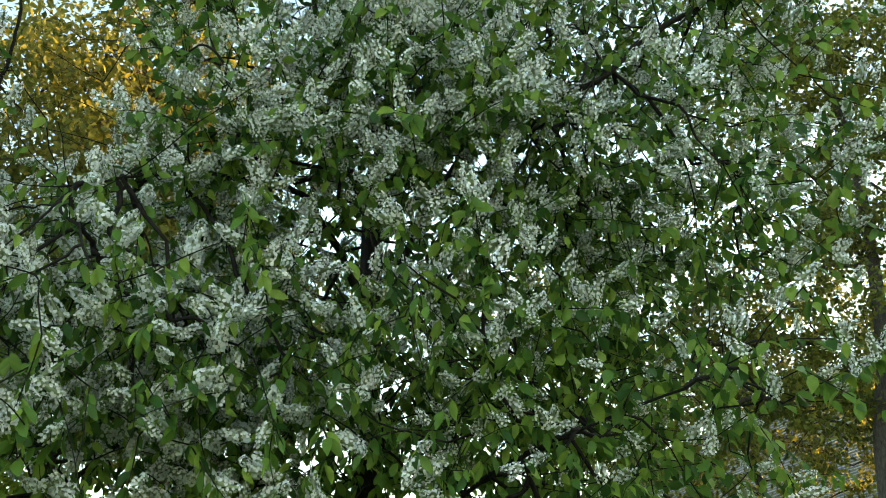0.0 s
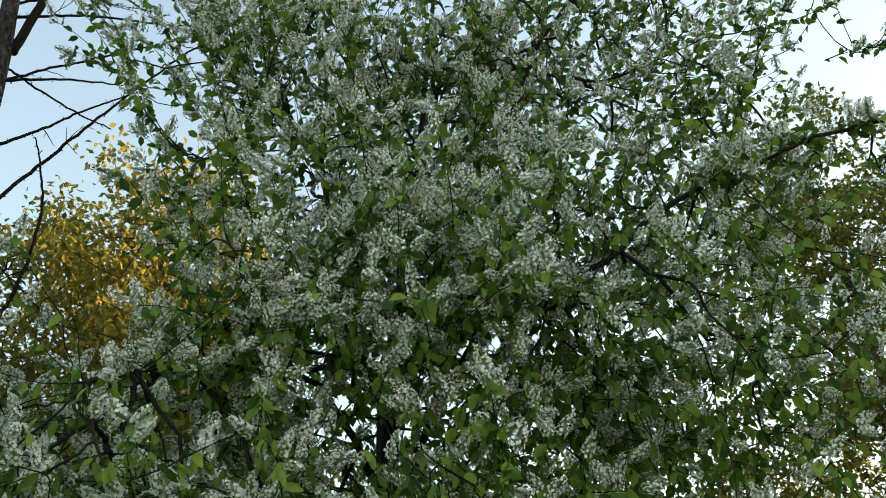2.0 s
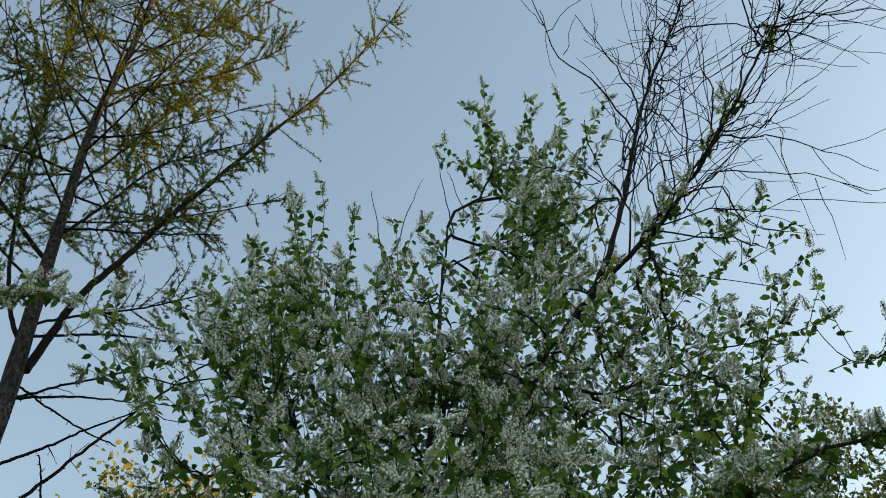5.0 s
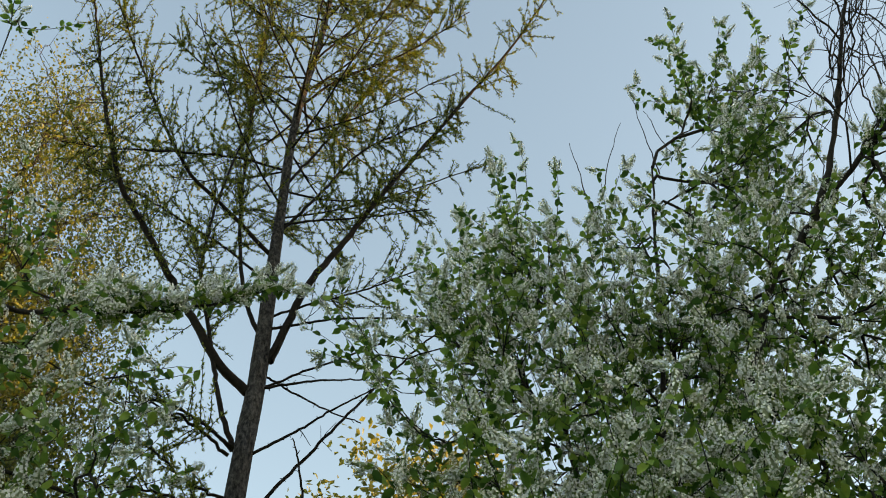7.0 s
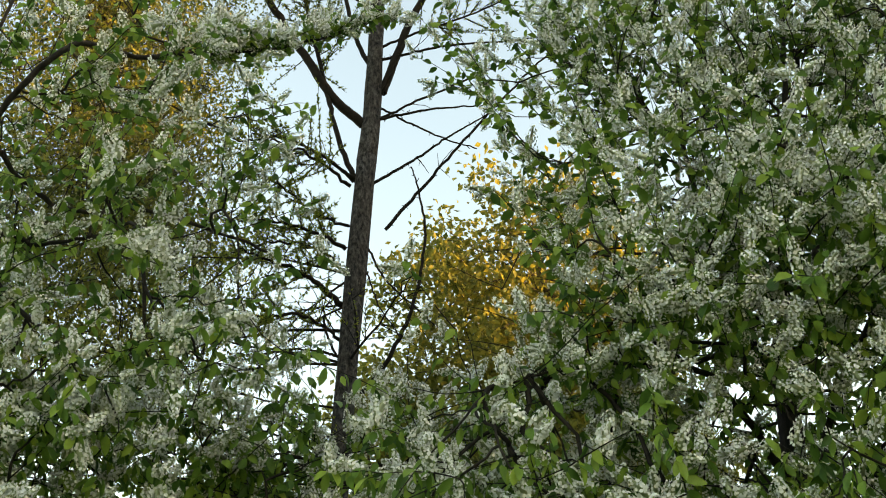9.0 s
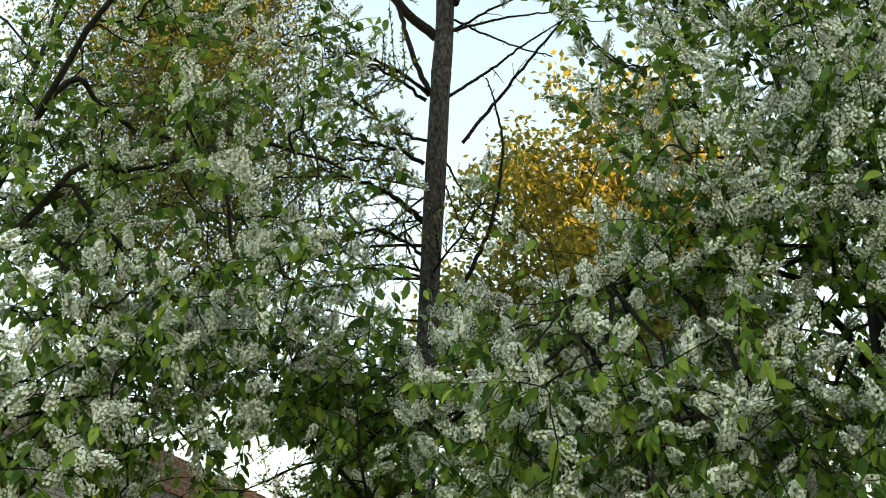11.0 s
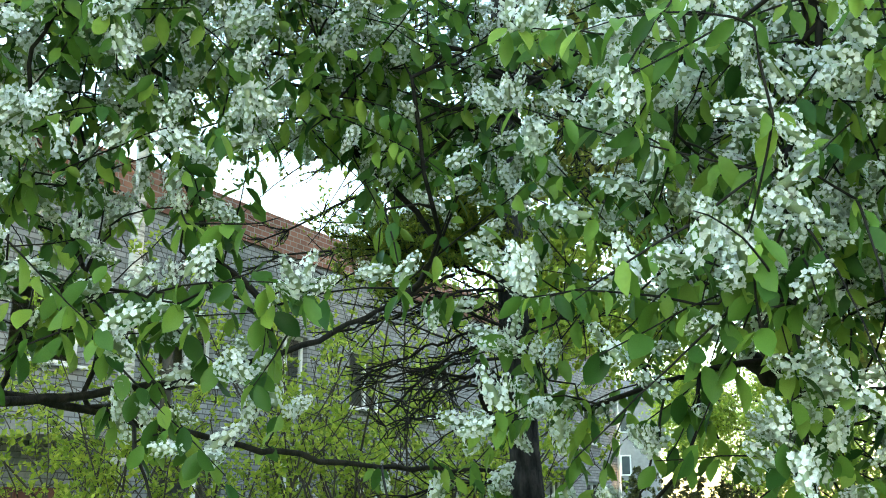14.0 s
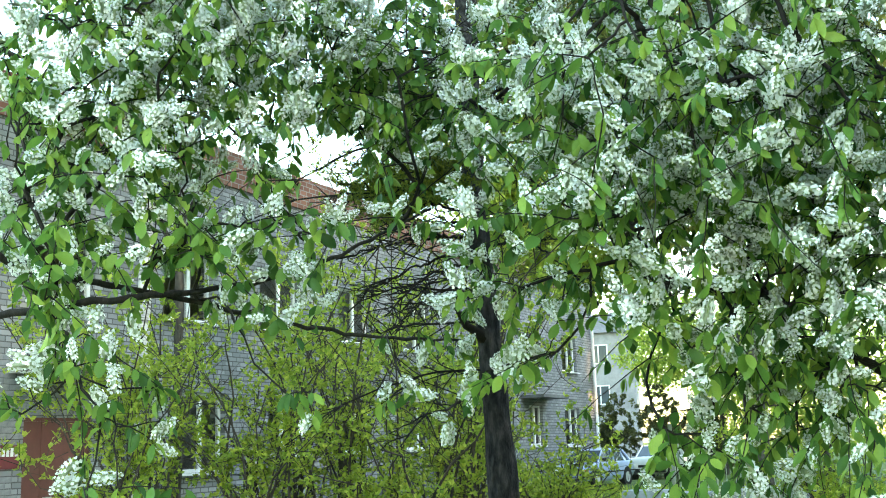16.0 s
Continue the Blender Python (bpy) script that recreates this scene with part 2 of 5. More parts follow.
def leaf_mid():
    """The same leaf as six faces round its midrib."""
    v = [(0, 0.5, -0.07), (0, 0, 0), (-0.23, 0.22, 0.06), (-0.28, 0.6, 0.04), (0, 1.0, -0.22), (0.28, 0.6, 0.04), (0.23, 0.22, 0.06)]
    return np.array(v), np.array([(0, k, k % 6 + 1) for k in range(1, 7)])


def leaf_plain():
    """The same leaf with fewer faces."""
    v = [(0, 0, 0)]
    for y, w, z in ((0.25, 0.17, -0.01), (0.55, 0.22, -0.07), (0.82, 0.13, -0.14)):
        v += [(-w, y, z + w * 0.4), (0, y, z), (w, y, z + w * 0.4)]
    v.append((0, 1.0, -0.22))
    f = [(0, 2, 1), (0, 3, 2), (7, 8, 10), (8, 9, 10)]
    for k in (1, 4):
        f += [(k, k + 1, k + 4), (k, k + 4, k + 3), (k + 1, k + 2, k + 5), (k + 1, k + 5, k + 4)]
    return np.array(v), np.array(f)


def raceme_template(rng, count, petals):
    """Loose plump candle of small white flowers round a stalk of length 1; petals: faces of each flower."""
    v, f = [], []
    bend = rng.normal(size=2) * 0.12

    def girth(s):
        return 0.215 * min(1.0, (s - 0.06) / 0.12) ** 0.5 * (1.0 - 0.62 * max(0, (s - 0.45) / 0.55) ** 1.6)

    for i in range(count):
        s = 0.1 + 0.92 * ((i + 0.5) / count) ** 1.05
        ang = i * 2.399 + rng.normal() * 0.25
        reach = girth(s) * rng.uniform(0.85, 1.12)
        c = np.array([math.cos(ang) * reach + bend[0] * s * s, s + reach * 0.2 + rng.normal() * 0.015, math.sin(ang) * reach + bend[1] * s * s])
        nrm = unit(np.array([math.cos(ang), 0.2, math.sin(ang)]) + rng.normal(size=3) * 0.28)
        a = unit(np.cross(nrm, (0.3, 1, 0.2)))
        b = np.cross(nrm, a)
        size = rng.uniform(0.058, 0.078) * (1.0 if s < 0.8 else 0.75)
        spin = rng.uniform(0, 6.28)
        if petals < 10:
            # far off: a small cupped disc
            k, corners = len(v), petals + 2
            for q in range(corners):
                t = spin + q * 2 * math.pi / corners
                v.append(c + (a * math.cos(t) + b * math.sin(t)) * size * rng.uniform(0.85, 1.1) + nrm * size * rng.uniform(-0.35, 0.35))
            f += [(k, k + q, k + q + 1) for q in range(1, corners - 1)]
            continue
        for q in range(5):
            t = spin + q * 2 * math.pi / 5
            d = a * math.cos(t) + b * math.sin(t)
            e = np.cross(nrm, d)
            k = len(v)
            cup = nrm * size * rng.uniform(0.05, 0.5)
            v += [c, c + d * size * 0.66 + e * size * 0.52 + cup * 0.4, c + d * size * 1.08 + cup, c + d * size * 0.66 - e * size * 0.52 + cup * 0.4]
            f += [(k, k + 1, k + 2), (k, k + 2, k + 3)]
    # core of crowded buds and stalks, its tone darkened as shade between the flowers
    rows, sides = ((0.06, 0.25, 0.7, 1.0), 5) if petals > 2 else ((0.06, 0.35, 1.0), 4)
    k, loose = len(v), len(f)
    for s in rows:
        for q in range(sides):
            t = q * 2 * math.pi / sides + s * 2
            r = girth(s) * rng.uniform(0.42, 0.62)
            v.append(np.array([math.cos(t) * r + bend[0] * s * s, s, math.sin(t) * r + bend[1] * s * s]))
    for i in range(len(rows) - 1):
        for q in range(sides):
            w, x = k + i * sides + q, k + i * sides + (q + 1) % sides
            f += [(w, x, x + sides), (w, x + sides, w + sides)]
    return np.array(v), np.array(f), (np.arange(len(f)) >= loose).astype(np.int32)


def blossom_mesh(name, v, f, within, origin=(0, 0, 0)):
    """Mesh of flowers with the bud core within in a duller tone, as shade between them."""
    me = fast_mesh(name, v, f, origin)
    me.materials.append(PETAL)
    me.materials.append(SHADED_CORE)
    me.polygons.foreach_set("material_index", np.tile(within, len(f) // len(within)))
    return me


gen = np.random.default_rng(11)
LEAF_V, LEAF_F = leaf_template()
PLAIN_V, PLAIN_F = leaf_plain()
MID_V, MID_F = leaf_mid()
SMALL_V, SMALL_F = simple_leaf()
RACEMES = [raceme_template(gen, 58, 3) for _ in range(3)]
LIGHT_RACEMES = [raceme_template(gen, 46, 2) for _ in range(3)]
FINE_RACEMES = [raceme_template(gen, 44, 10) for _ in range(4)]


# ---- growth of twigs ----
def smooth(points, count):
    """A soft line through a few given points."""
    p = np.asarray(points, float)
    t = np.linspace(0, len(p) - 1, count)
    ext = np.vstack([2 * p[0] - p[1], p, 2 * p[-1] - p[-2]])
    i = np.minimum(t.astype(int), len(p) - 2)
    u = (t - i)[:, None]
    a, b, c, d = ext[i], ext[i + 1], ext[i + 2], ext[i + 3]
    return 0.5 * (2 * b + (c - a) * u + (2 * a - 5 * b + 4 * c - d) * u ** 2 + (3 * b - a - 3 * c + d) * u ** 3)


def grow(limbs, targets, rng, step=0.2, bow=0.12, jitter=0.03, thrift=0.4):
    """Twigs that leave the wood in its own direction and bend to every target. Gives places, lines, the load and the parent of each node, and the tips."""
    place = [p for limb in limbs for p in limb]
    parent = [-1] * len(place)
    room = len(place) + len(targets) * 24
    arr, way, far = np.zeros((room, 3)), np.zeros((room, 3)), np.zeros(room)
    n = len(place)
    arr[:n] = place
    way[:n] = np.vstack([unit(np.gradient(np.asarray(limb), axis=0)) for limb in limbs])
    wood = arr[:n].copy()
    order = np.argsort([np.min(np.sum((wood - t) ** 2, 1)) for t in targets])
    lines, tips = [], [None] * len(targets)
    for o in order:
        t = targets[o]
        gap = t - arr[:n]
        dist = np.linalg.norm(gap, axis=1)
        # near wood is best, but not by a long way round or by turning back
        turn = np.einsum("ij,ij->i", gap, way[:n]) / (dist + 1e-6)
        i = int(np.argmin(dist * (1.25 - 0.35 * turn) + thrift * far[:n]))
        d = dist[i]
        k = min(22, max(3, int(d / step) + 1))
        u = np.linspace(0, 1, k + 1)[1:, None]
        lead = arr[i] + way[i] * d * 0.4 + V3(0, 0, bow * d) + rng.normal(size=3) * 0.07 * d
        pts = arr[i] * (1 - u) ** 2 + lead * 2 * u * (1 - u) + t * u ** 2 + rng.normal(size=(k, 3)) * jitter * np.sin(u * math.pi)
        ids = list(range(n, n + k))
        arr[n : n + k] = pts
        way[n : n + k] = unit(np.diff(np.vstack([arr[i][None], pts]), axis=0))
        far[n : n + k] = far[i] + d * u[:, 0]
        parent += [i] + ids[:-1]
        n += k
        lines.append([i] + ids)
        tips[o] = ids[-1]
    load = np.zeros(n)
    for t in tips:
        load[t] += 1
    for j in range(n - 1, -1, -1):
        if parent[j] >= 0:
            load[parent[j]] += load[j]
    return arr[:n], lines, load, parent, tips


def in_lobes(lobes, rng, shell=0.62, open_side=0.0):
    """Targets inside egg-shaped lobes, denser towards their skin."""
    out = []
    for cx, cy, cz, rx, ry, rz, n in lobes:
        d = unit(rng.normal(size=(n, 3)))
        turn = rng.random(n) < open_side
        d[turn, 1] = -abs(d[turn, 1])
        r = shell + (1 - shell) * rng.random(n) ** 0.7
        inner = rng.random(n) < 0.25
        r[inner] *= rng.random(inner.sum())
        out.append(V3(cx, cy, cz) + d * r[:, None] * V3(rx, ry, rz))
    return np.vstack(out)


# ---- bird cherry ----
def lobe_targets(lobes, rng):
    """Places for flowering shoots inside egg-shaped lobes, denser towards their skin, and how freely each one flowers."""
    out, bloom, small = [], [], []
    for cx, cy, cz, rx, ry, rz, n, b in lobes:
        d = unit(rng.normal(size=(n, 3)))
        r = rng.random(n) ** 0.45
        out.append(V3(cx, cy, cz) + d * r[:, None] * V3(rx, ry, rz))
        bloom += [b] * n
        small += [rx < 0.12] * n
    return np.vstack(out), np.array(bloom), np.array(small)


def bird_cherry(name, base, label, limbs, lobes, spikes, seed, near, bare=(), clothed=(), dead=(), gaps=()):
    """Flowering bird cherry: limbs as (line, thick, thin), flowering shoots in lobes, long wands at the spikes."""
    rng = np.random.default_rng(seed)
    tree = thing(name, base, label, "tree", "flowering bird cherries")
    lines = [smooth(l, 6 * len(l)) for l, r0, r1 in limbs]
    for i, (l, (_, r0, r1)) in enumerate(zip(lines, limbs)):
        l = l + rng.normal(size=l.shape) * 0.005
        rad = np.linspace(r0, r1, len(l)) * rng.uniform(0.9, 1.12, len(l))
        part("trunk" if i == 0 else "limb", Geo().tube(l, rad, 9, True), BARK, tree)
    targets, bloom, small = lobe_targets(lobes, rng)

    def blocked(p, extra=0.0):
        """Whether a place lies in one of the open gaps between the boughs."""
        for a, b, r in gaps:
            a, b = V3(*a), V3(*b)
            u = min(1, max(0, np.dot(p - a, b - a) / np.dot(b - a, b - a)))
            if np.linalg.norm(a + (b - a) * u - p) < r * (0.35 + 0.65 * u) + extra:
                return True
        return False

    def clear(p):
        """Whether a place hangs over the trodden spot where one stands."""
        return np.linalg.norm(p - V3(0, 0, 1.6)) < 3.75

    keep = (targets[:, 2] > 0.5) & np.array([not blocked(p, 0.02) and not clear(p) for p in targets])
    targets, bloom, short = targets[keep], bloom[keep], small[keep]
    for i, s0, n in clothed:
        q = lines[i][(rng.uniform(s0, 1, n) * (len(lines[i]) - 1)).astype(int)]
        targets = np.vstack([targets, q + unit(rng.normal(size=(n, 3))) * rng.uniform(0.02, 0.06, (n, 1))])
        bloom, short = np.append(bloom, np.ones(n) * 1.3), np.append(short, np.ones(n, bool))
    n_lobe = len(targets)
    if len(spikes):
        targets = np.vstack([targets, np.array([s[:3] for s in spikes])])
    at, runs, load, parent, tips = grow(lines, targets, rng, 0.24, 0.08, 0.012)
    wood = Geo()
    radius = np.minimum(0.0034 * np.maximum(load, 1) ** 0.4, 0.013)
    for run in runs:
        r = radius[run].copy()
        r[0] = min(r[0], radius[run[1]] * 1.3)
        wood.tube(at[run], r, 4 if r[0] > 0.006 else 3)
    centre = np.array(base, float)
    rac_p, rac_d, rac_s, lf_p, lf_d, lf_s = [], [], [], [], [], []
    for k, tip in enumerate(tips):
        p = at[tip]
        outward = unit((p - centre) * V3(1, 1, 0.1))
        high = min(1.0, max(0.0, (p[2] - 3.2) / 2.5))
        up = min(1.0, max(0.0, (p[2] - 2.5) / 1.4))
        free = 1.0 if k >= n_lobe else bloom[k]
        if k >= n_lobe:
            length, way = spikes[k - n_lobe][3], unit(np.array(spikes[k - n_lobe][4:7]))
        else:
            length = rng.uniform(0.06, 0.13) if short[k] else rng.uniform(0.22, 0.5)
            way = unit(unit(p - at[parent[tip]]) * 0.45 + outward * 0.45 + V3(0, 0, rng.normal(0.05 + 0.85 * high, 0.35)) + rng.normal(size=3) * 0.33)
        m = max(2, int(length / 0.062))
        u = np.linspace(0, 1, m + 1)
        bow = rng.normal(size=3) * 0.12 + V3(0, 0, -0.16 * (1 - high))
        line = p + way * length * u[:, None] + bow * length * (u ** 2)[:, None] + np.cumsum(rng.normal(size=(m + 1, 3)) * 0.006, 0) * u[:, None]
        wood.tube(line, np.linspace(0.0036, 0.0016, m + 1), 3)
        for j in range(m + 1):
            q = line[j]
            if clear(q) or blocked(q):
                continue
            # a short shoot: a whorl of leaves, often with a flower candle out of its middle
            turn = rng.uniform(0, 6.28)
            flower = rng.random() < (0.21 + 0.12 * up - 0.08 * high if j < m else 0.72 + 0.23 * up) * free
            for w in range(rng.integers(1, 4)):
                side = V3(math.cos(turn + w * 2.2), math.sin(turn + w * 2.2), 0) + way * 0.4
                lf_p.append(q + rng.normal(size=3) * 0.008)
                lf_d.append(unit(side * 0.75 + V3(0, 0, rng.normal(-0.95 + 0.6 * high, 0.35))))
                lf_s.append(rng.uniform(0.056, 0.094) * (1.0 - 0.25 * high))
            if flower:
                for _ in range(1 if j < m else rng.integers(1, 4) + int(rng.random() < 0.6 * up * (1 - high)) if free > 0.5 else 1):
                    side = unit(np.cross(way, rng.normal(size=3)))
                    d = side * 0.75 + way * 0.45 + V3(0, 0, 0.3 + 0.3 * high) + rng.normal(size=3) * 0.2
                    rac_p.append(q + side * 0.012)
                    rac_d.append(unit(d))
                    rac_s.append(rng.uniform(0.084, 0.13))
    for line, r0 in bare:
        l = smooth(line, 5 * len(line))
        l = l + np.cumsum(rng.normal(size=l.shape) * 0.006, 0)
        wood.tube(l, np.linspace(r0, 0.0022, len(l)), 4)
    # dead wands: long, thin, wavering, forked
    for i, s0, n in dead:
        l = lines[i]
        tan = unit(np.gradient(l, axis=0))
        for _ in range(n):
            j = int(rng.uniform(s0, 1) * (len(l) - 1))
            w = unit(rng.normal(size=3) * V3(0.6, 0.5, 0.5) + tan[j] * 0.9 + V3(0.3, 0, 0))
            ln = rng.uniform(0.3, 1.1)
            u = np.linspace(0, 1, 14)[:, None]
            curl = np.cumsum(np.cumsum(rng.normal(size=(14, 3)) * 0.02, 0), 0) * 0.6 + np.cumsum(rng.normal(size=(14, 3)) * 0.014, 0)
            tw = l[j] + w * ln * u + curl
            wood.tube(tw, np.linspace(0.0075, 0.0022, 14), 4)
            for _ in range(4):
                z = rng.integers(3, 13)
                w2 = unit(tw[z] - tw[z - 1]) + rng.normal(size=3) * 0.55
                t2 = tw[z] + w2 * rng.uniform(0.15, 0.55) * np.linspace(0, 1, 8)[:, None] + np.cumsum(np.cumsum(rng.normal(size=(8, 3)) * 0.014, 0), 0)
                wood.tube(t2, np.linspace(0.0036, 0.0018, 8), 3)
    part("branchwork", wood, TWIG, tree, "dark thin twigs", "stuff")
    lf_p, lf_d, lf_s = np.array(lf_p), np.array(lf_d), np.array(lf_s)
    rac_p, rac_d, rac_s = np.array(rac_p), np.array(rac_d), np.array(rac_s)
    lfr = axes(lf_d, rng, 1.6)
    rfr = axes(rac_d, rng)
    # the shoots that hang nearest over the path stand as parts of their own
    gap_l = np.argsort(np.linalg.norm(lf_p - near, axis=1))
    gap_r = np.argsort(np.linalg.norm(rac_p - near, axis=1))
    leaf_mesh = fast_mesh("leaf", LEAF_V, LEAF_F)
    leaf_mesh.materials.append(LEAF)
    fine = []
    for v, f, within in FINE_RACEMES:
        fine.append(blossom_mesh("raceme", v, f, within))
    origin = Vector(base)
    for i in gap_l[:300]:
        ob = part("leaf", leaf_mesh, LEAF, tree)
        ob.matrix_basis = Matrix.Translation(Vector(lf_p[i]) - origin) @ (Matrix((lfr[i] * lf_s[i]).T.tolist()).to_4x4())
    for i in gap_r[:300]:
        ob = part("raceme", fine[i % 4], PETAL, tree)
        ob.matrix_basis = Matrix.Translation(Vector(rac_p[i]) - origin) @ (Matrix((rfr[i] * rac_s[i]).T.tolist()).to_4x4())
    stalks = Geo()
    for i in range(len(rac_p)):
        if rac_p[i][2] < 4.8 and rac_p[i][1] < 5.9:
            stalks.tube([rac_p[i], rac_p[i] + rac_d[i] * rac_s[i] * 0.97], [0.0024, 0.0014], 3)
    part("flower_stalks", stalks, STALK, tree, "thin green flower stalks", "stuff")
    rest = gap_l[300:]
    deep = np.linalg.norm(lf_p[rest] - near, axis=1) > 2.0
    for sel, tv, tf in ((rest[~deep], PLAIN_V, PLAIN_F), (rest[deep], MID_V, MID_F)):
        if len(sel):
            v, f = spread(tv, tf, lf_p[sel], lfr[sel], lf_s[sel])
            part("foliage", fast_mesh("foliage", v, f, base), LEAF, tree, "fresh green drooping leaves", "stuff")
    rest = gap_r[300:]
    deep = np.linalg.norm(rac_p[rest] - near, axis=1) > 1.6
    for c in range(6):
        sel, (tv, tf, within) = (rest[~deep][c::3], RACEMES[c]) if c < 3 else (rest[deep][c - 3 :: 3], LIGHT_RACEMES[c - 3])
        if len(sel):
            v, f = spread(tv, tf, rac_p[sel], rfr[sel], rac_s[sel])
            part("blossom", blossom_mesh("blossom", v, f, within, base), PETAL, tree, "white flower clusters", "stuff")
    return tree


# ---- larch ----
def larch(base, trunk_line, radii, dead, live, sprays, seed):
    """Larch: trunk, bare lower branches, live limbs with sprays of needle tufts, low green boughs, and a whorled top."""
    rng = np.random.default_rng(seed)
    tree = thing("larch", base, "tall larch with grey scaly bark and dead lower branches", "tree")
    spine = smooth(trunk_line, 70)
    girth = np.interp(np.linspace(0, 1, 70), np.linspace(0, 1, len(radii)), radii) * rng.uniform(0.95, 1.06, 70)
    # fissured bark at the foot, darkened for the cherries' shade; thinner scales above
    foot = int(np.argmin(abs(spine[:, 2] - 3.2)))
    part("trunk_foot", Geo().tube(spine[: foot + 1], girth[: foot + 1], 18), SHADED_FOOT_BARK, tree, "deeply fissured bark, darkened for the shade of the cherries")
    part("trunk", Geo().tube(spine[foot:], girth[foot:], 14), LARCH_BARK, tree)
    wood = Geo()
    tufts_p, tufts_d = [], []

    def tufted(tw, rate):
        """Needle tufts set close along a twig."""
        seg = np.linalg.norm(np.diff(tw, axis=0), axis=1).sum()
        way = unit(tw[-1] - tw[0])
        for _ in range(int(seg / 0.011 * rate)):
            s = rng.uniform(0.05, 1.03) * (len(tw) - 1)
            i = min(len(tw) - 2, int(s))
            tufts_p.append(tw[i] + (tw[i + 1] - tw[i]) * (s - i) + rng.normal(size=3) * 0.008)
            tufts_d.append(unit(rng.normal(size=3) * 0.8 + way * 0.35 + V3(0, 0, 0.35)))

    def feather(line, density, rate, reach=1.0, start=0.16):
        """Side twigs along a branch, forked, with needle tufts where it is alive."""
        k = len(line)
        tan = unit(np.gradient(line, axis=0))
        total = np.linalg.norm(np.diff(line, axis=0), axis=1).sum()
        for _ in range(int(total * density)):
            s = rng.uniform(start, 1.0)
            i = min(k - 1, int(s * (k - 1)))
            side = unit(np.cross(tan[i], V3(0, 0, 1) + rng.normal(size=3) * 0.3)) * rng.choice([-1, 1])
            w = unit(side * rng.uniform(0.6, 1.1) + tan[i] * rng.uniform(0.3, 0.9) + rng.normal(size=3) * V3(0.3, 0.3, 0.4))
            ln = rng.uniform(0.15, 0.75) * (1.15 - 0.6 * s) * reach
            u = np.linspace(0, 1, 6)[:, None]
            tw = line[i] + w * ln * u + np.cumsum(rng.normal(size=(6, 3)) * 0.013, 0) * u
            tw[:, 2] += 0.1 * ln * (u[:, 0] ** 2) * rng.normal(0.3, 1.0)
            wood.tube(tw, np.linspace(0.0058, 0.0026, 6), 3)
            if rate > 0:
                tufted(tw, rate * rng.uniform(0.5, 1.3))
            for _ in range(rng.integers(0, 3)):
                j = rng.integers(1, 5)
                w2 = unit(w + rng.normal(size=3) * 0.7)
                t2 = tw[j] + w2 * ln * rng.uniform(0.2, 0.5) * np.linspace(0, 1, 4)[:, None]
                wood.tube(t2, [0.004, 0.0034, 0.003, 0.0022], 3)
                if rate > 0:
                    tufted(t2, rate * rng.uniform(0.5, 1.3))

    def stubs(line):
        """Short knobs that dead wood keeps."""
        for _ in range(int(14 * np.linalg.norm(line[-1] - line[0]))):
            i = rng.integers(1, len(line))
            wood.tube([line[i], line[i] + unit(rng.normal(size=3)) * rng.uniform(0.015, 0.05)], [0.005, 0.003], 3)

    for d, r0 in dead:
        l = smooth(d, 7 * len(d))
        l = l + rng.normal(size=l.shape) * 0.004
        part("dead_branch", Geo().tube(l, np.linspace(r0, 0.006, len(l)), 6), LARCH_TWIG, tree)
        stubs(l)
        feather(l, 0.8, 0.0, 0.6)
    for d, r0, rate in live:
        l = smooth(d, 7 * len(d))
        l = l + rng.normal(size=l.shape) * 0.004
        part("branch", Geo().tube(l, np.linspace(r0, 0.007, len(l)), 7), LARCH_TWIG, tree)
        feather(l, 17, rate * 0.85, 1.2, 0.3)
    for d, r0, rate in sprays:
        l = smooth(d, 6 * len(d))
        part("branch", Geo().tube(l + rng.normal(size=l.shape) * 0.01, np.linspace(r0, 0.006, len(l)), 6), LARCH_TWIG, tree)
        feather(l, 22, rate, 0.8)
    # thin bare whorls round the lower trunk, out towards the house
    for i in range(26):
        z = 2.0 + 4.6 * (i / 26) + rng.uniform(-0.1, 0.1)
        ang = radians(205) + rng.normal() * (1.3 if z < 4 else 0.7)
        ln = rng.uniform(0.9, 1.9)
        j = int(np.argmin(abs(spine[:, 2] - z)))
        u = np.linspace(0, 1, 12)[:, None]
        l = spine[j] + V3(math.cos(ang), math.sin(ang), 0) * ln * u + V3(0, 0, 1) * ln * (rng.uniform(0.0, 0.3) * u - rng.uniform(0.1, 0.4) * u ** 2) + np.cumsum(rng.normal(size=(12, 3)) * 0.025, 0) * u
        part("branch", Geo().tube(l, np.linspace(rng.uniform(0.009, 0.016), 0.004, 12), 6), LARCH_TWIG, tree)
        feather(l, 15, 0.0 if z < 3.2 else 0.22, 0.8)
    # the top, above what was pruned
    for i in range(46):
        z = 10.4 + 7.8 * (i / 46) ** 0.9 + rng.uniform(-0.2, 0.2)
        ang = i * 2.4 + rng.uniform(-0.4, 0.4)
        ln = rng.uniform(1.4, 3.2) * (1.0 - 0.4 * (z - 8) / 11)
        j = int(np.argmin(abs(spine[:, 2] - z)))
        rise = rng.uniform(0.3, 1.1)
        u = np.linspace(0, 1, 12)[:, None]
        l = spine[j] + V3(math.cos(ang), math.sin(ang), 0) * ln * u + V3(0, 0, 1) * ln * rise * (0.5 * u + 0.5 * u ** 2) + np.cumsum(rng.normal(size=(12, 3)) * 0.025, 0) * u
        part("branch", Geo().tube(l, np.linspace(rng.uniform(0.010, 0.019), 0.005, 12), 6), LARCH_TWIG, tree)
        feather(l, 11, 0.85)
    part("branchwork", wood, LARCH_TWIG, tree, "fine knobbly twigs", "stuff")
    # tufts of needles
    tv, tf = [], []
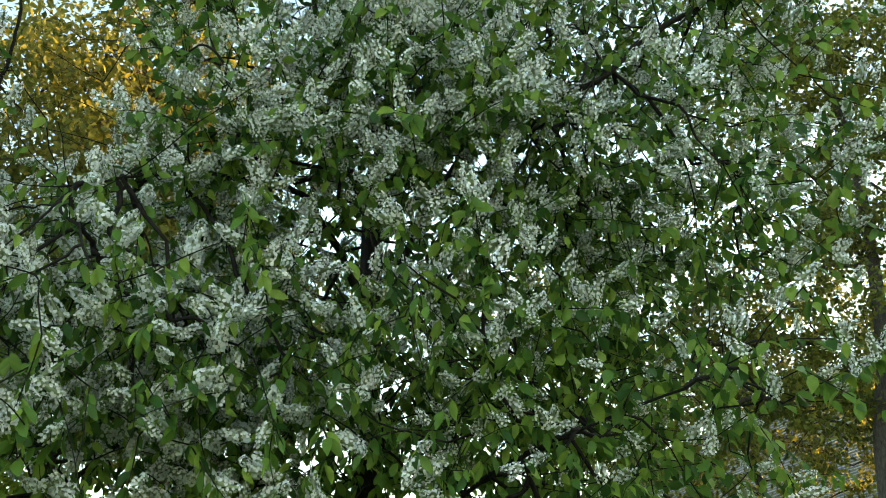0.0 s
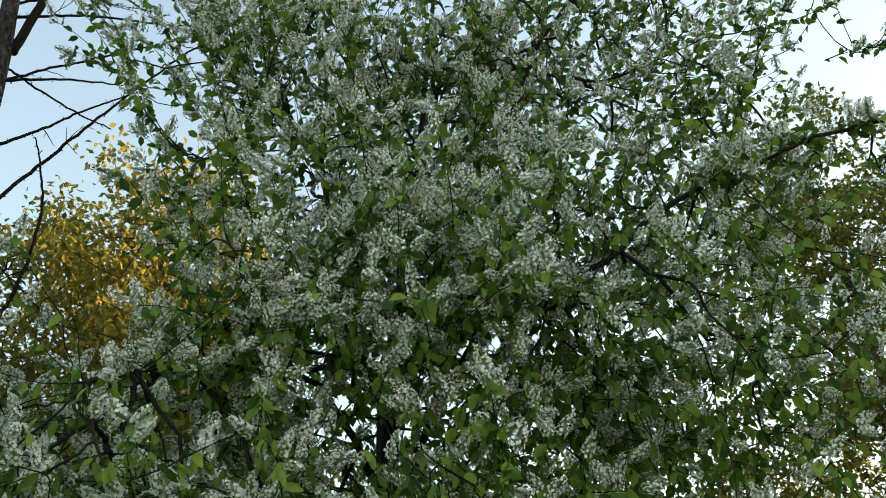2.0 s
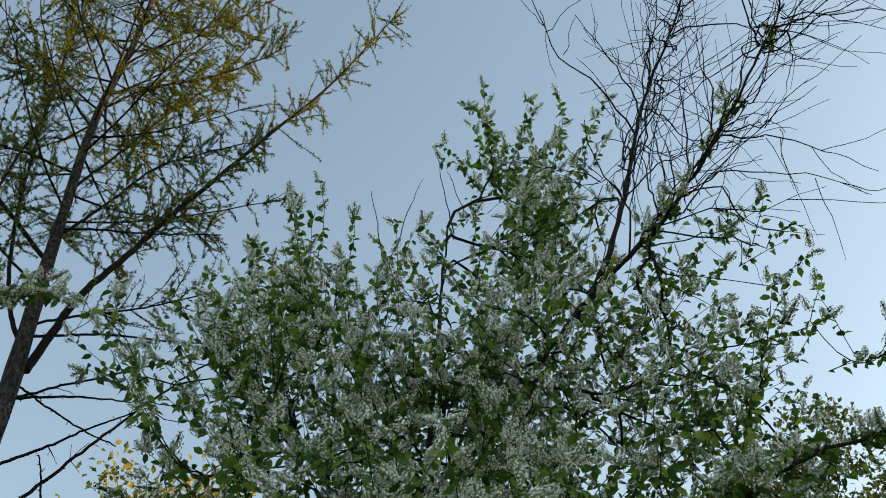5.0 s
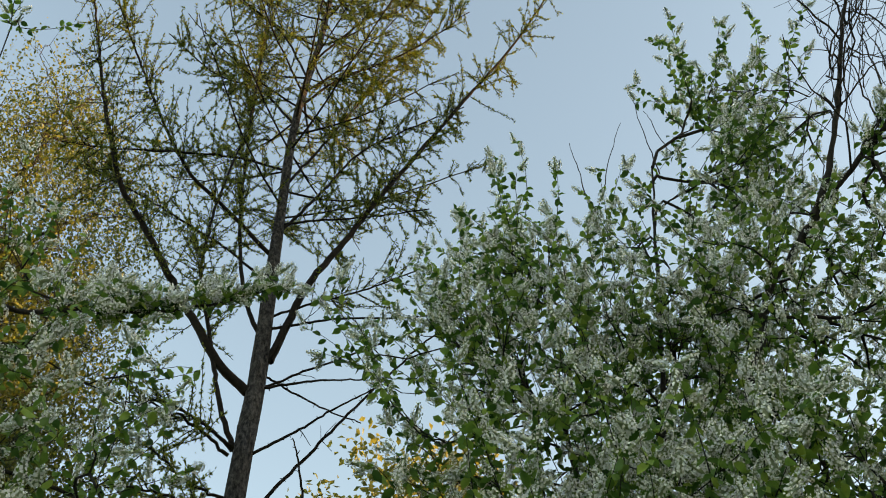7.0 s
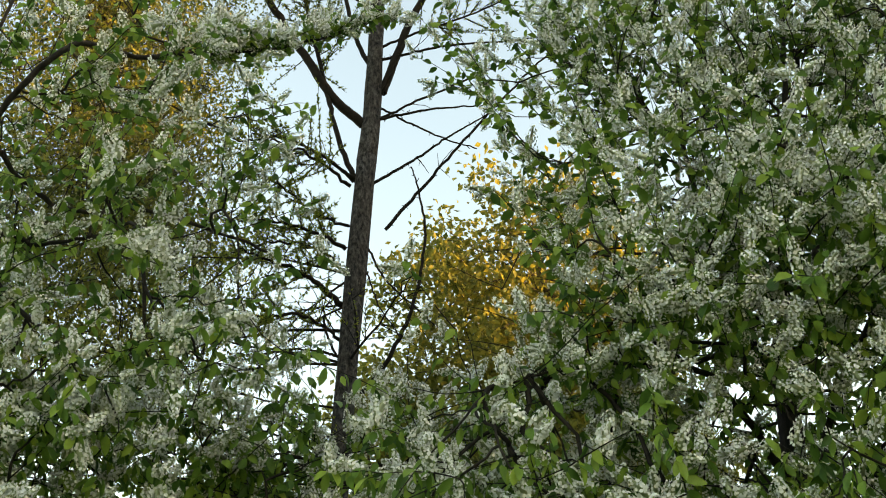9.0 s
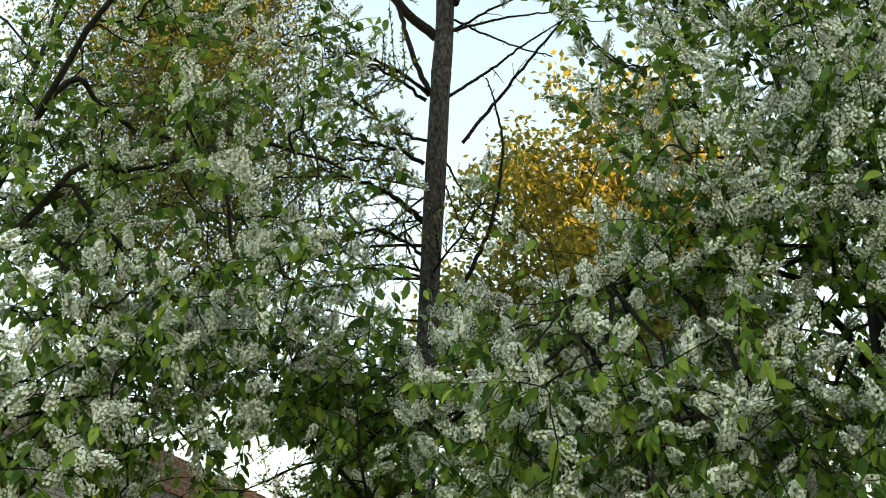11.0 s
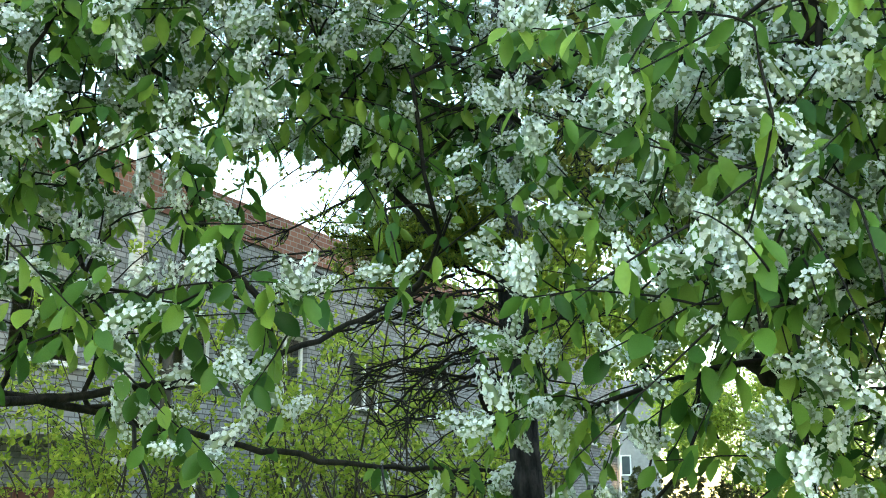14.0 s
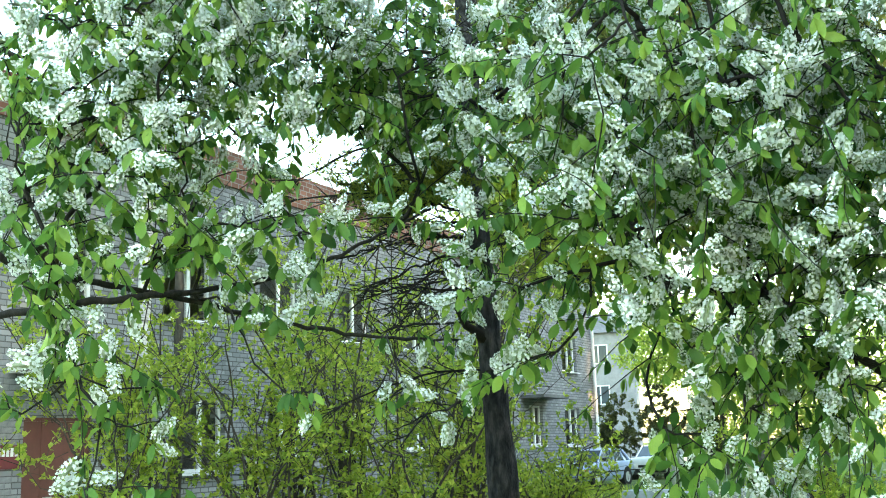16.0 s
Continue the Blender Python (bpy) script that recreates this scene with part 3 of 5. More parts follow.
    for q in range(4):
        d = unit(rng.normal(size=3) * 0.8 + V3(0, 0.9, 0)) * rng.uniform(0.7, 1.1)
        s = unit(np.cross(d, rng.normal(size=3))) * 0.28
        k = len(tv)
        tv += [tuple(-s * 0.5), tuple(s * 0.5), tuple(d)]
        tf.append((k, k + 1, k + 2))
    p, d = np.array(tufts_p), np.array(tufts_d)
    v, f = spread(np.array(tv), np.array(tf), p, axes(d, rng), rng.uniform(0.026, 0.042, len(p)))
    part("needles", fast_mesh("needles", v, f, base), NEEDLE, tree, "young green needle tufts", "stuff")
    return tree


# ---- broadleaf trees farther off ----
def leafy_tree(name, base, label, trunk_line, r0, lobes, leaf_mat, bark, size, per, seed, droop=0.0, group="", twig=None):
    rng = np.random.default_rng(seed)
    tree = thing(name, base, label, "tree", group)
    line = smooth(trunk_line, 24)
    part("trunk", Geo().tube(line, np.linspace(r0, r0 * 0.3, 24), 10), bark, tree)
    targets = in_lobes(lobes, rng, 0.45)
    at, runs, load, parent, tips = grow([line], targets, rng, 0.5, 0.05, 0.06)
    wood = Geo()
    rad = np.minimum((0.005 if droop else 0.008) * np.maximum(load, 1) ** 0.48, r0 * 0.6)
    for run in runs:
        r = rad[run].copy()
        r[0] = min(r[0], rad[run[1]] * 1.3)
        wood.tube(at[run], r, 4 if r[0] > 0.02 else 3)
    n = len(tips)
    cen = at[tips]
    p = np.repeat(cen, per, 0) + rng.normal(size=(n * per, 3)) * V3(0.27, 0.27, 0.2 + droop)
    if droop:
        # leaves hang along thin drooping strands
        q = np.repeat(cen, per, 0)
        strand = np.tile(np.arange(per) % 8, n)
        off = rng.normal(size=(n, 8, 3)) * V3(0.45, 0.45, 0.15)
        q = q + off[np.repeat(np.arange(n), per), strand]
        p = q + rng.normal(size=q.shape) * V3(0.04, 0.04, 0.02)
        p[:, 2] -= rng.uniform(0, 1.5, n * per) * droop * 2
    d = unit(rng.normal(size=p.shape) + V3(0, 0, -0.5))
    v, f = spread(SMALL_V, SMALL_F, p, axes(d, rng, 0.8), rng.uniform(0.7, 1.25, len(p)) * size)
    for k in range(n):
        for _ in range(2):
            e = p[k * per + rng.integers(per)]
            m = (cen[k] + e) / 2 + V3(0, 0, 0.04)
            wood.tube([cen[k], m, e], [0.006, 0.004, 0.002], 3)
    part("branchwork", wood, twig or bark, tree, "branching limbs and twigs", "stuff")
    part("crown", fast_mesh("crown", v, f, base), leaf_mat, tree, "", "stuff")
    return tree


# ---- ground ----
def rise(x, y):
    """The yard climbs a little towards the parking place."""
    k = min(1.0, max(0.0, (y - 14) / 16))
    return 0.06 * k * k * (3 - 2 * k) + (0.025 * math.sin(x * 0.9) * math.cos(y * 0.7) if y < 24 else 0)


g = Geo()
sx = [-1500, -300, -100] + list(range(-60, 61, 3)) + [100, 300, 1500]
gv = [(x, y, rise(x, y)) for y in sx for x in sx]
m = len(sx)
g.add(gv, [(j * m + i, j * m + i + 1, j * m + i + m + 1, j * m + i + m) for j in range(m - 1) for i in range(m - 1)])
ground = new("ground", g.mesh("ground"))
ground.data.materials.append(GRASS)
tagged(ground, "grassy yard ground reaching to the horizon", "ground", "", "structure")

# ---- unseen blocks added across the yard, their heights set to shape its shade ----
def block(u0, u1, height):
    ob = new("shade_block", Geo().box((u0, -7, 0), (u1, 7, height)).mesh("block"))
    ob.data.materials.append(BRICK)
    ob.matrix_world = Matrix.Translation((sun_way.x * 53, sun_way.y * 53, 0)) @ Matrix.Rotation(radians(180 - SUN_AZ), 4, "Z")
    tagged(ob, "unseen plain pale brick block added to shade the yard", "building", "", "structure")


block(-40, 3, 21.0)
block(3.01, 12.0, 19.8)
block(12.01, 12.5, 27.0)
block(12.51, 15, 27.0)
block(15.01, 20.6, 17.6)
block(20.61, 42, 33.0)
block(42.01, 45.5, 11.0)
block(45.51, 58, 21.0)
block(58.01, 180, 21.0)

# ---- the house on the yard ----
FA = radians(4.3)  # the facade runs along y, turned by this


def house_place(s, out, z):
    """A place on the facade: s along it, out in front of it, z up."""
    return V3(-14.4 * 0.9972 - s * 0.075 + out * 0.9972, -14.4 * 0.075 + s * 0.9972 + out * 0.075, z)


HOUSE_M = Matrix.Translation(Vector(house_place(0, 0, 0))) @ Matrix.Rotation(FA, 4, "Z")
house = new("house")
house.matrix_world = HOUSE_M
tagged(house, "two-storey pale brick house with a red brick parapet", "house")


def hpart(name, geo, material, parent, label="", kind="", at=(0, 0, 0)):
    """A part given in the house's own measures: x out of the facade, y along it."""
    me = geo.mesh(name)
    me.materials.append(material)
    ob = new(name, me)
    ob.parent = parent
    ob.location = at
    return tagged(ob, label, "", "", kind)


S0, S1, TOP, DEEP = 2.0, 40.8, 7.45, 10.0
# openings along the facade: from, to, bottom, top
WINDOWS = [(33.9, 35.1, 1.6, 3.0), (37.3, 38.85, 1.55, 2.97), (29.6, 31.0, 1.6, 3.0), (25.2, 26.7, 1.6, 3.0), (21.9, 23.4, 1.6, 3.0), (19.0, 20.2, 1.6, 3.0), (16.0, 17.5, 1.3, 2.9), (7.5, 9.0, 1.6, 3.0)]
WINDOWS += [(a, b, 4.35, 5.75) for a, b in ((33.9, 35.1), (37.3, 38.85), (29.6, 31.0), (25.2, 26.7), (21.9, 23.4), (18.7, 20.2), (15.6, 17.1), (12.3, 13.8), (7.5, 9.0))]
DOOR = (12.32, 13.82, 0.15, 2.36)
holes = WINDOWS + [DOOR]
ys = sorted({S0, S1, *[h[0] for h in holes], *[h[1] for h in holes]})
zs = sorted({0.0, TOP, *[h[2] for h in holes], *[h[3] for h in holes]})
wall = Geo()
ny, nz = len(ys), len(zs)
wall.add([(x, y, z) for x in (0.0, -0.4) for y in ys for z in zs], [])


def is_solid(i, k):
    if not (0 <= i < ny - 1 and 0 <= k < nz - 1):
        return False
    y, z = (ys[i] + ys[i + 1]) / 2, (zs[k] + zs[k + 1]) / 2
    return not any(h[0] < y < h[1] and h[2] < z < h[3] for h in holes)


def corner(side, i, k):
    return side * ny * nz + i * nz + k


for i in range(ny - 1):
    for k in range(nz - 1):
        if is_solid(i, k):
            q = [(i, k), (i + 1, k), (i + 1, k + 1), (i, k + 1)]
            wall.f.append([corner(0, *c) for c in q])
            wall.f.append([corner(1, *c) for c in q[::-1]])
            for (e, f2), (di, dk) in zip(((q[0], q[1]), (q[1], q[2]), (q[2], q[3]), (q[3], q[0])), ((0, -1), (1, 0), (0, 1), (-1, 0))):
                if not is_solid(i + di, k + dk):
                    wall.f.append([corner(0, *f2), corner(0, *e), corner(1, *e), corner(1, *f2)])
hpart("front_wall", wall, BRICK, house)
hpart("end_wall", Geo().box((-DEEP, S1 - 0.4, 0), (-0.401, S1, TOP)), BRICK, house)
hpart("end_wall", Geo().box((-DEEP, S0, 0), (-0.401, S0 + 0.4, TOP)), BRICK, house)
hpart("back_wall", Geo().box((-DEEP - 0.4, S0, 0), (-DEEP - 0.001, S1, TOP)), BRICK, house)
hpart("parapet", Geo().box((-0.45, S0, TOP + 0.001), (0.05, S1, 8.25)), RED_BRICK, house, "red brick parapet band")
hpart("roof", Geo().box((-DEEP, S0 + 0.01, TOP - 0.3), (-0.46, S1 - 0.01, TOP - 0.05)), ROOFING, house)
hpart("floor_slab", Geo().box((-DEEP + 0.01, S0 + 0.41, 3.3), (-0.41, S1 - 0.41, 3.5)), CONCRETE, house)
hpart("room_back", Geo().box((-3.2, S0 + 0.41, 0.05), (-3.1, S1 - 0.41, TOP - 0.31)), CONCRETE, house)

gm, gn, gout = nodes("window_glass")
gb = node(gn, "ShaderNodeBsdfPrincipled", Roughness=0.03)
gb.inputs["Transmission Weight"].default_value = 1.0
gb.inputs["IOR"].default_value = 1.45
gn.links.new(gb.outputs[0], gout.inputs[0])
GLASS = gm


def window(a, b, c, d):
    w = new("window")
    w.parent = house
    tagged(w, "white-framed window")
    fr = Geo()
    t = 0.07
    fr.box((-0.2, a, c), (-0.12, a + t, d)).box((-0.2, b - t, c), (-0.12, b, d)).box((-0.2, a + t, c), (-0.12, b - t, c + t)).box((-0.2, a + t, d - t), (-0.12, b - t, d))
    hpart("frame", fr, WHITE_PAINT, w)
    m = a + (b - a) * 0.58
    hpart("mullion", Geo().box((-0.2, m - 0.045, c + t), (-0.12, m + 0.045, d - t)), WHITE_PAINT, w)
    for p, q in ((a + t, m - 0.045), (m + 0.045, b - t)):
        ob = hpart("pane", Geo().box((-0.165, p, c + t), (-0.157, q, d - t)), GLASS, w)
        ob.visible_shadow = False
    hpart("sill", Geo().box((-0.12, a - 0.06, c - 0.05), (0.12, b + 0.06, c - 0.003)), WHITE_PAINT, w)


for h in WINDOWS:
    window(*h)

# door, canopy, downpipe
door = new("door")
door.parent = house
tagged(door, "closed brown-red metal entrance door")
a, b, c, d = DOOR
hpart("frame", Geo().box((-0.15, a, c), (-0.03, a + 0.06, d)).box((-0.15, b - 0.06, c), (-0.03, b, d)).box((-0.15, a + 0.06, d - 0.06), (-0.03, b - 0.06, d)), DOOR_PAINT, door)
hpart("leaf", Geo().box((-0.12, a + 0.062, c), (-0.06, a + 0.42, d - 0.062)), DOOR_PAINT, door)
hpart("leaf", Geo().box((-0.12, a + 0.43, c), (-0.055, b - 0.062, d - 0.062)), DOOR_PAINT, door)
hpart("handle", Geo().tube([(-0.05, a + 0.5, 1.02), (0.02, a + 0.5, 1.02), (0.02, a + 0.62, 1.02)], 0.014, 6), TIN, door, "steel handle")
hpart("canopy", Geo().box((0.002, a - 0.35, 3.08), (1.3, b + 0.35, 3.26)), CONCRETE, house, "dark stained concrete canopy")
hpart("doorstep", Geo().box((0.002, a - 0.3, 0.0), (1.2, b + 0.3, 0.149)), CONCRETE, house)
hpart("porch_roof", Geo().box((0.002, 33.2, 3.22), (0.85, 35.6, 3.32)), ROOFING, house, "thin dark porch roof over the window")
pipe = Geo().tube([(0.12, S1 - 0.25, 7.3), (0.12, S1 - 0.25, 0.35), (0.3, S1 - 0.25, 0.15)], 0.06, 10)
hpart("downpipe", pipe, WHITE_PAINT, house, "white downpipe at the corner")
vent = Geo().tube([(-0.2, 21.9, 8.2), (-0.2, 21.9, 8.95)], 0.09, 10, True)
hpart("vent_pipe", vent, WHITE_PAINT, house, "white vent pipe above the parapet")

# ---- trees ----
# open lanes between the boughs of both cherries: from, to, width at the far end
OPEN_GAPS = [
    ((-1.49, 1.88, 2.32), (-3.98, 5.02, 3.53), 0.153),
    ((-1.45, 1.92, 2.31), (-3.86, 5.11, 3.49), 0.146),
    ((-1.48, 1.89, 2.22), (-3.94, 5.05, 3.26), 0.146),
    ((-1.62, 1.77, 2.28), (-4.32, 4.72, 3.42), 0.056),
    ((-1.09, 2.14, 1.62), (-2.9, 5.7, 1.66), 0.192),
    ((-1.01, 2.18, 1.6), (-2.69, 5.81, 1.6), 0.192),
    ((-0.93, 2.21, 1.58), (-2.48, 5.9, 1.55), 0.174),
    ((-0.95, 2.21, 1.72), (-2.52, 5.88, 1.92), 0.132),
    ((-1.03, 2.17, 1.74), (-2.74, 5.79, 1.96), 0.118),
    ((-0.95, 2.2, 3.07), (-2.54, 5.87, 5.51), 0.296),
    ((-0.86, 2.24, 2.89), (-2.29, 5.98, 5.05), 0.226),
    ((-0.84, 2.25, 3.18), (-2.24, 6.0, 5.8), 0.192),
    ((-0.74, 2.28, 3.04), (-1.98, 6.09, 5.45), 0.157),
    ((-1.05, 2.16, 2.83), (-2.79, 5.76, 4.87), 0.209),
]
cherry = bird_cherry(
    "bird_cherry_tree", (-0.44, 5.52, 0.0), "large bird cherry covered in white blossom",
    [
        ([(-0.44, 5.52, 0.0), (-0.5, 5.44, 1.6), (-0.4, 5.2, 3.2), (-0.36, 5.1, 4.08)], 0.096, 0.048),
        ([(-0.36, 5.1, 4.08), (-0.24, 4.96, 4.48), (-0.08, 4.8, 5.28), (0.08, 4.8, 6.4), (0.24, 4.8, 7.52)], 0.032, 0.006),
        ([(-0.38, 5.12, 4.0), (-0.5, 5.02, 4.32), (-0.64, 4.88, 5.28), (-0.64, 4.8, 6.56)], 0.029, 0.006),
        ([(-0.4, 5.2, 3.44), (-0.57, 4.44, 3.65), (-0.71, 4.28, 3.76), (-0.83, 4.12, 3.85), (-0.84, 3.97, 3.97), (-0.88, 3.82, 4.03)], 0.019, 0.006),
        ([(-0.69, 4.18, 3.71), (-0.97, 4.05, 3.69), (-1.21, 3.89, 3.62), (-1.42, 3.74, 3.53)], 0.01, 0.004),
        ([(-0.4, 5.2, 3.36), (0.24, 4.8, 4.24), (0.76, 4.33, 4.19), (1.04, 4.29, 4.4), (1.25, 4.24, 4.5), (1.48, 4.18, 4.56), (1.67, 4.12, 4.6), (1.86, 4.05, 4.63), (2.16, 3.91, 4.59), (2.39, 3.79, 4.52)], 0.019, 0.007),
        ([(-0.24, 5.04, 4.32), (0.44, 4.58, 5.29), (0.64, 4.54, 5.8), (0.86, 4.48, 6.05), (1.09, 4.42, 6.28), (1.3, 4.34, 6.46), (1.55, 4.24, 6.64), (1.82, 4.11, 6.91), (2.08, 3.97, 7.23), (2.45, 3.75, 7.71), (2.74, 3.55, 8.09)], 0.027, 0.007),
        ([(1.04, 4.4, 6.23), (1.25, 4.34, 6.62), (1.52, 4.24, 7.32), (1.74, 4.14, 7.93), (2.11, 3.96, 8.63), (2.44, 3.76, 9.33)], 0.021, 0.006),
        ([(-0.45, 4.86, 3.99), (-0.49, 4.72, 4.12), (-0.36, 4.6, 4.21), (-0.29, 4.47, 4.26)], 0.021, 0.01),
        ([(-0.36, 4.87, 3.96), (-0.3, 4.77, 4.13), (-0.23, 4.67, 4.28), (-0.12, 4.58, 4.48), (-0.04, 4.48, 4.78)], 0.024, 0.01),
        ([(0.4, 4.78, 4.28), (0.22, 4.71, 4.35), (0.16, 4.64, 4.5), (0.21, 4.56, 4.61), (0.39, 4.46, 4.71)], 0.016, 0.007),
        ([(-1.78, 5.1, 2.38), (-1.93, 4.97, 2.52), (-2.01, 4.87, 2.69), (-2.07, 4.77, 2.81), (-2.14, 4.67, 3.0), (-2.16, 4.58, 3.25), (-2.23, 4.47, 3.56)], 0.04, 0.01),
        ([(-0.48, 5.36, 2.08), (0.24, 4.72, 2.48), (0.96, 4.16, 2.64)], 0.014, 0.006),
        ([(-0.48, 5.4, 1.52), (-1.14, 5.07, 2.16), (-1.33, 4.92, 2.27), (-1.62, 4.73, 2.34), (-1.73, 4.59, 2.41)], 0.024, 0.01),
        ([(-0.2, 4.72, 4.37), (-0.41, 4.56, 4.05), (-0.65, 4.39, 3.8), (-0.73, 4.24, 3.92), (-0.76, 4.09, 4.05)], 0.016, 0.007),
    ],
    [
        (0.33, 4.87, 5.85, 0.95, 0.8, 0.6, 202, 1.0),
        (-0.8, 4.73, 6.41, 0.33, 0.5, 0.48, 61, 1.0),
        (-1.11, 4.59, 5.74, 0.39, 0.5, 0.34, 36, 1.0),
        (0.82, 4.89, 7.1, 0.52, 0.5, 0.56, 80, 1.0),
        (0.87, 4.88, 8.08, 0.29, 0.35, 0.31, 14, 1.0),
        (1.22, 4.81, 8.07, 0.22, 0.3, 0.27, 9, 1.0),
        (1.45, 4.83, 6.43, 0.42, 0.5, 0.42, 38, 0.6),
        (2.12, 4.57, 6.68, 0.31, 0.3, 0.23, 5, 0.5),
        (2.08, 4.5, 5.58, 0.38, 0.4, 0.16, 5, 0.7),
        (2.46, 4.21, 5.35, 0.18, 0.3, 0.13, 3, 0.8),
    ] + [
        (1.46, 4.74, 5.42, 0.54, 0.6, 0.44, 62, 0.8),
        (2.08, 4.59, 4.82, 0.55, 0.6, 0.33, 14, 0.5),
        (-1.18, 4.4, 4.96, 0.4, 0.6, 0.37, 36, 1.0),
        (-0.08, 4.72, 4.79, 1.02, 0.8, 0.4, 112, 1.0),
        (1.04, 4.69, 4.53, 0.8, 0.8, 0.4, 69, 0.8),
        (-0.19, 4.88, 6.75, 0.21, 0.3, 0.19, 8, 1.0),
        (-1.6, 4.27, 5.56, 0.16, 0.3, 0.2, 3, 1.0),
        (0.69, 4.91, 8.22, 0.27, 0.3, 0.27, 13, 1.0),
        (-0.91, 4.22, 3.95, 0.88, 0.6, 0.59, 134, 1.0),
        (-1.18, 3.82, 2.88, 0.73, 0.6, 0.53, 104, 1.0),
    ] + [
        (-0.07, 4.24, 2.89, 0.58, 0.6, 0.53, 71, 1.0),
        (0.5, 4.45, 3.97, 0.77, 0.7, 0.61, 102, 1.0),
        (1.41, 4.42, 3.74, 0.61, 0.6, 0.7, 46, 0.8),
        (1.22, 4.31, 2.76, 0.58, 0.5, 0.43, 16, 0.7),
        (0.63, 4.86, 3.6, 0.66, 0.4, 0.4, 43, 0.5),
        (-1.35, 4.4, 2.94, 0.73, 0.4, 0.52, 41, 1.2),
        (-0.68, 5.16, 2.71, 0.67, 0.4, 0.38, 34, 0.2),
        (0.68, 3.29, 2.25, 0.1, 0.2, 0.05, 3, 1.0),
        (-0.19, 3.43, 2.84, 0.09, 0.2, 0.08, 3, 1.0),
        (-0.65, 3.38, 2.53, 0.12, 0.2, 0.05, 3, 1.0),
    ] + [
        (-1.39, 3.41, 2.37, 0.25, 0.4, 0.25, 14, 1.0),
        (-0.58, 4.44, 5.4, 0.61, 0.6, 0.58, 76, 1.0),
        (-0.24, 4.15, 3.94, 0.52, 0.6, 0.65, 82, 1.0),
        (-0.92, 4.14, 3.65, 0.23, 0.4, 0.36, 9, 1.0),
        (-1.43, 3.91, 3.21, 0.49, 0.5, 0.11, 11, 0.9),
        (-0.09, 3.28, 2.8, 0.13, 0.25, 0.11, 4, 1.0),
        (-2.47, 4.35, 3.34, 0.35, 0.3, 0.13, 12, 0.6),
        (-3.06, 3.96, 3.13, 0.43, 0.3, 0.23, 9, 0.4),
        (-2.85, 4.11, 3.32, 0.43, 0.3, 0.14, 13, 0.6),
        (-1.36, 4.4, 2.22, 0.28, 0.3, 0.18, 12, 0.8),
    ] + [
        (-0.76, 4.64, 2.35, 0.16, 0.3, 0.31, 11, 0.8),
        (-1.17, 4.76, 2.98, 0.75, 0.5, 0.64, 117, 1.4),
        (-1.02, 4.48, 1.95, 0.43, 0.45, 0.5, 73, 0.9),
        (-1.4, 4.28, 1.62, 0.27, 0.3, 0.17, 11, 0.5),
        (-1.42, 4.27, 1.92, 0.29, 0.3, 0.17, 8, 0.9),
        (-1.81, 4.44, 2.78, 0.35, 0.3, 0.3, 14, 1.0),
        (-1.93, 4.61, 3.45, 0.55, 0.4, 0.32, 38, 1.15),
        (-2.64, 4.36, 3.52, 0.68, 0.4, 0.21, 38, 0.75),
        (-2.11, 4.09, 2.73, 0.21, 0.2, 0.13, 4, 1.0),
        (-2.23, 3.91, 2.41, 0.08, 0.1, 0.04, 2, 0.9),
    ] + [
        (-2.39, 3.81, 2.57, 0.09, 0.1, 0.04, 2, 0.7),
        (-2.03, 4.13, 2.01, 0.15, 0.12, 0.05, 3, 1.0),
        (-1.68, 4.28, 2.14, 0.18, 0.2, 0.13, 3, 0.7),
        (-2.24, 3.9, 1.9, 0.07, 0.1, 0.04, 2, 1.0),
        (-2.1, 3.98, 2.28, 0.12, 0.15, 0.06, 3, 1.0),
        (-2.11, 4.31, 2.56, 0.29, 0.25, 0.19, 8, 0.4),
        (-1.89, 4.41, 2.36, 0.21, 0.25, 0.13, 3, 0.4),
        (-2.71, 4.09, 3.23, 0.37, 0.3, 0.14, 7, 0.5),
        (0.16, 5.92, 4.32, 1.68, 0.56, 1.84, 546, 0.12),
        (-0.16, 5.6, 5.92, 0.8, 0.4, 1.04, 130, 0.2),
    ] + [
        (1.04, 5.76, 4.48, 0.96, 0.48, 1.44, 117, 0.1),
        (-0.16, 6.0, 3.04, 1.36, 0.4, 1.2, 130, 0.1),
        (-1.12, 5.28, 2.88, 0.64, 0.48, 0.96, 45, 0.15),
        (0.48, 5.12, 2.4, 1.12, 0.48, 0.72, 104, 0.15),
        (0.16, 4.48, 2.08, 1.04, 0.48, 0.8, 117, 0.5),
    ],
    [
        (0.73, 4.82, 8.56, 1.06, -0.09, 0.02, 1.0),
        (0.79, 4.82, 8.23, 0.75, 0.46, -0.09, 0.89),
        (1.18, 4.73, 8.21, 0.75, 0.25, -0.07, 0.96),
        (0.65, 4.84, 8.2, 0.43, -0.75, 0.07, 0.66),
        (-0.7, 4.67, 7.16, 0.82, 0.16, 0.02, 0.99),
        (-0.86, 4.64, 7.15, 0.57, 0.05, 0.02, 1.0),
        (-0.53, 4.69, 6.87, 0.62, 0.23, 0.02, 0.97),
        (-1.07, 4.6, 6.84, 0.59, -0.07, -0.02, 1.0),
        (-1.57, 4.19, 5.49, 0.62, -0.6, -0.24, 0.76),
        (-1.64, 4.17, 5.6, 0.26, -0.88, -0.38, 0.27),
    ] + [
        (0.07, 4.88, 7.18, 0.72, 0.32, -0.01, 0.95),
        (0.41, 4.86, 7.37, 0.65, 0.23, -0.02, 0.97),
        (2.12, 4.39, 6.14, 0.35, 0.86, -0.43, 0.29),
        (1.92, 4.49, 5.63, 0.3, 0.57, -0.27, 0.77),
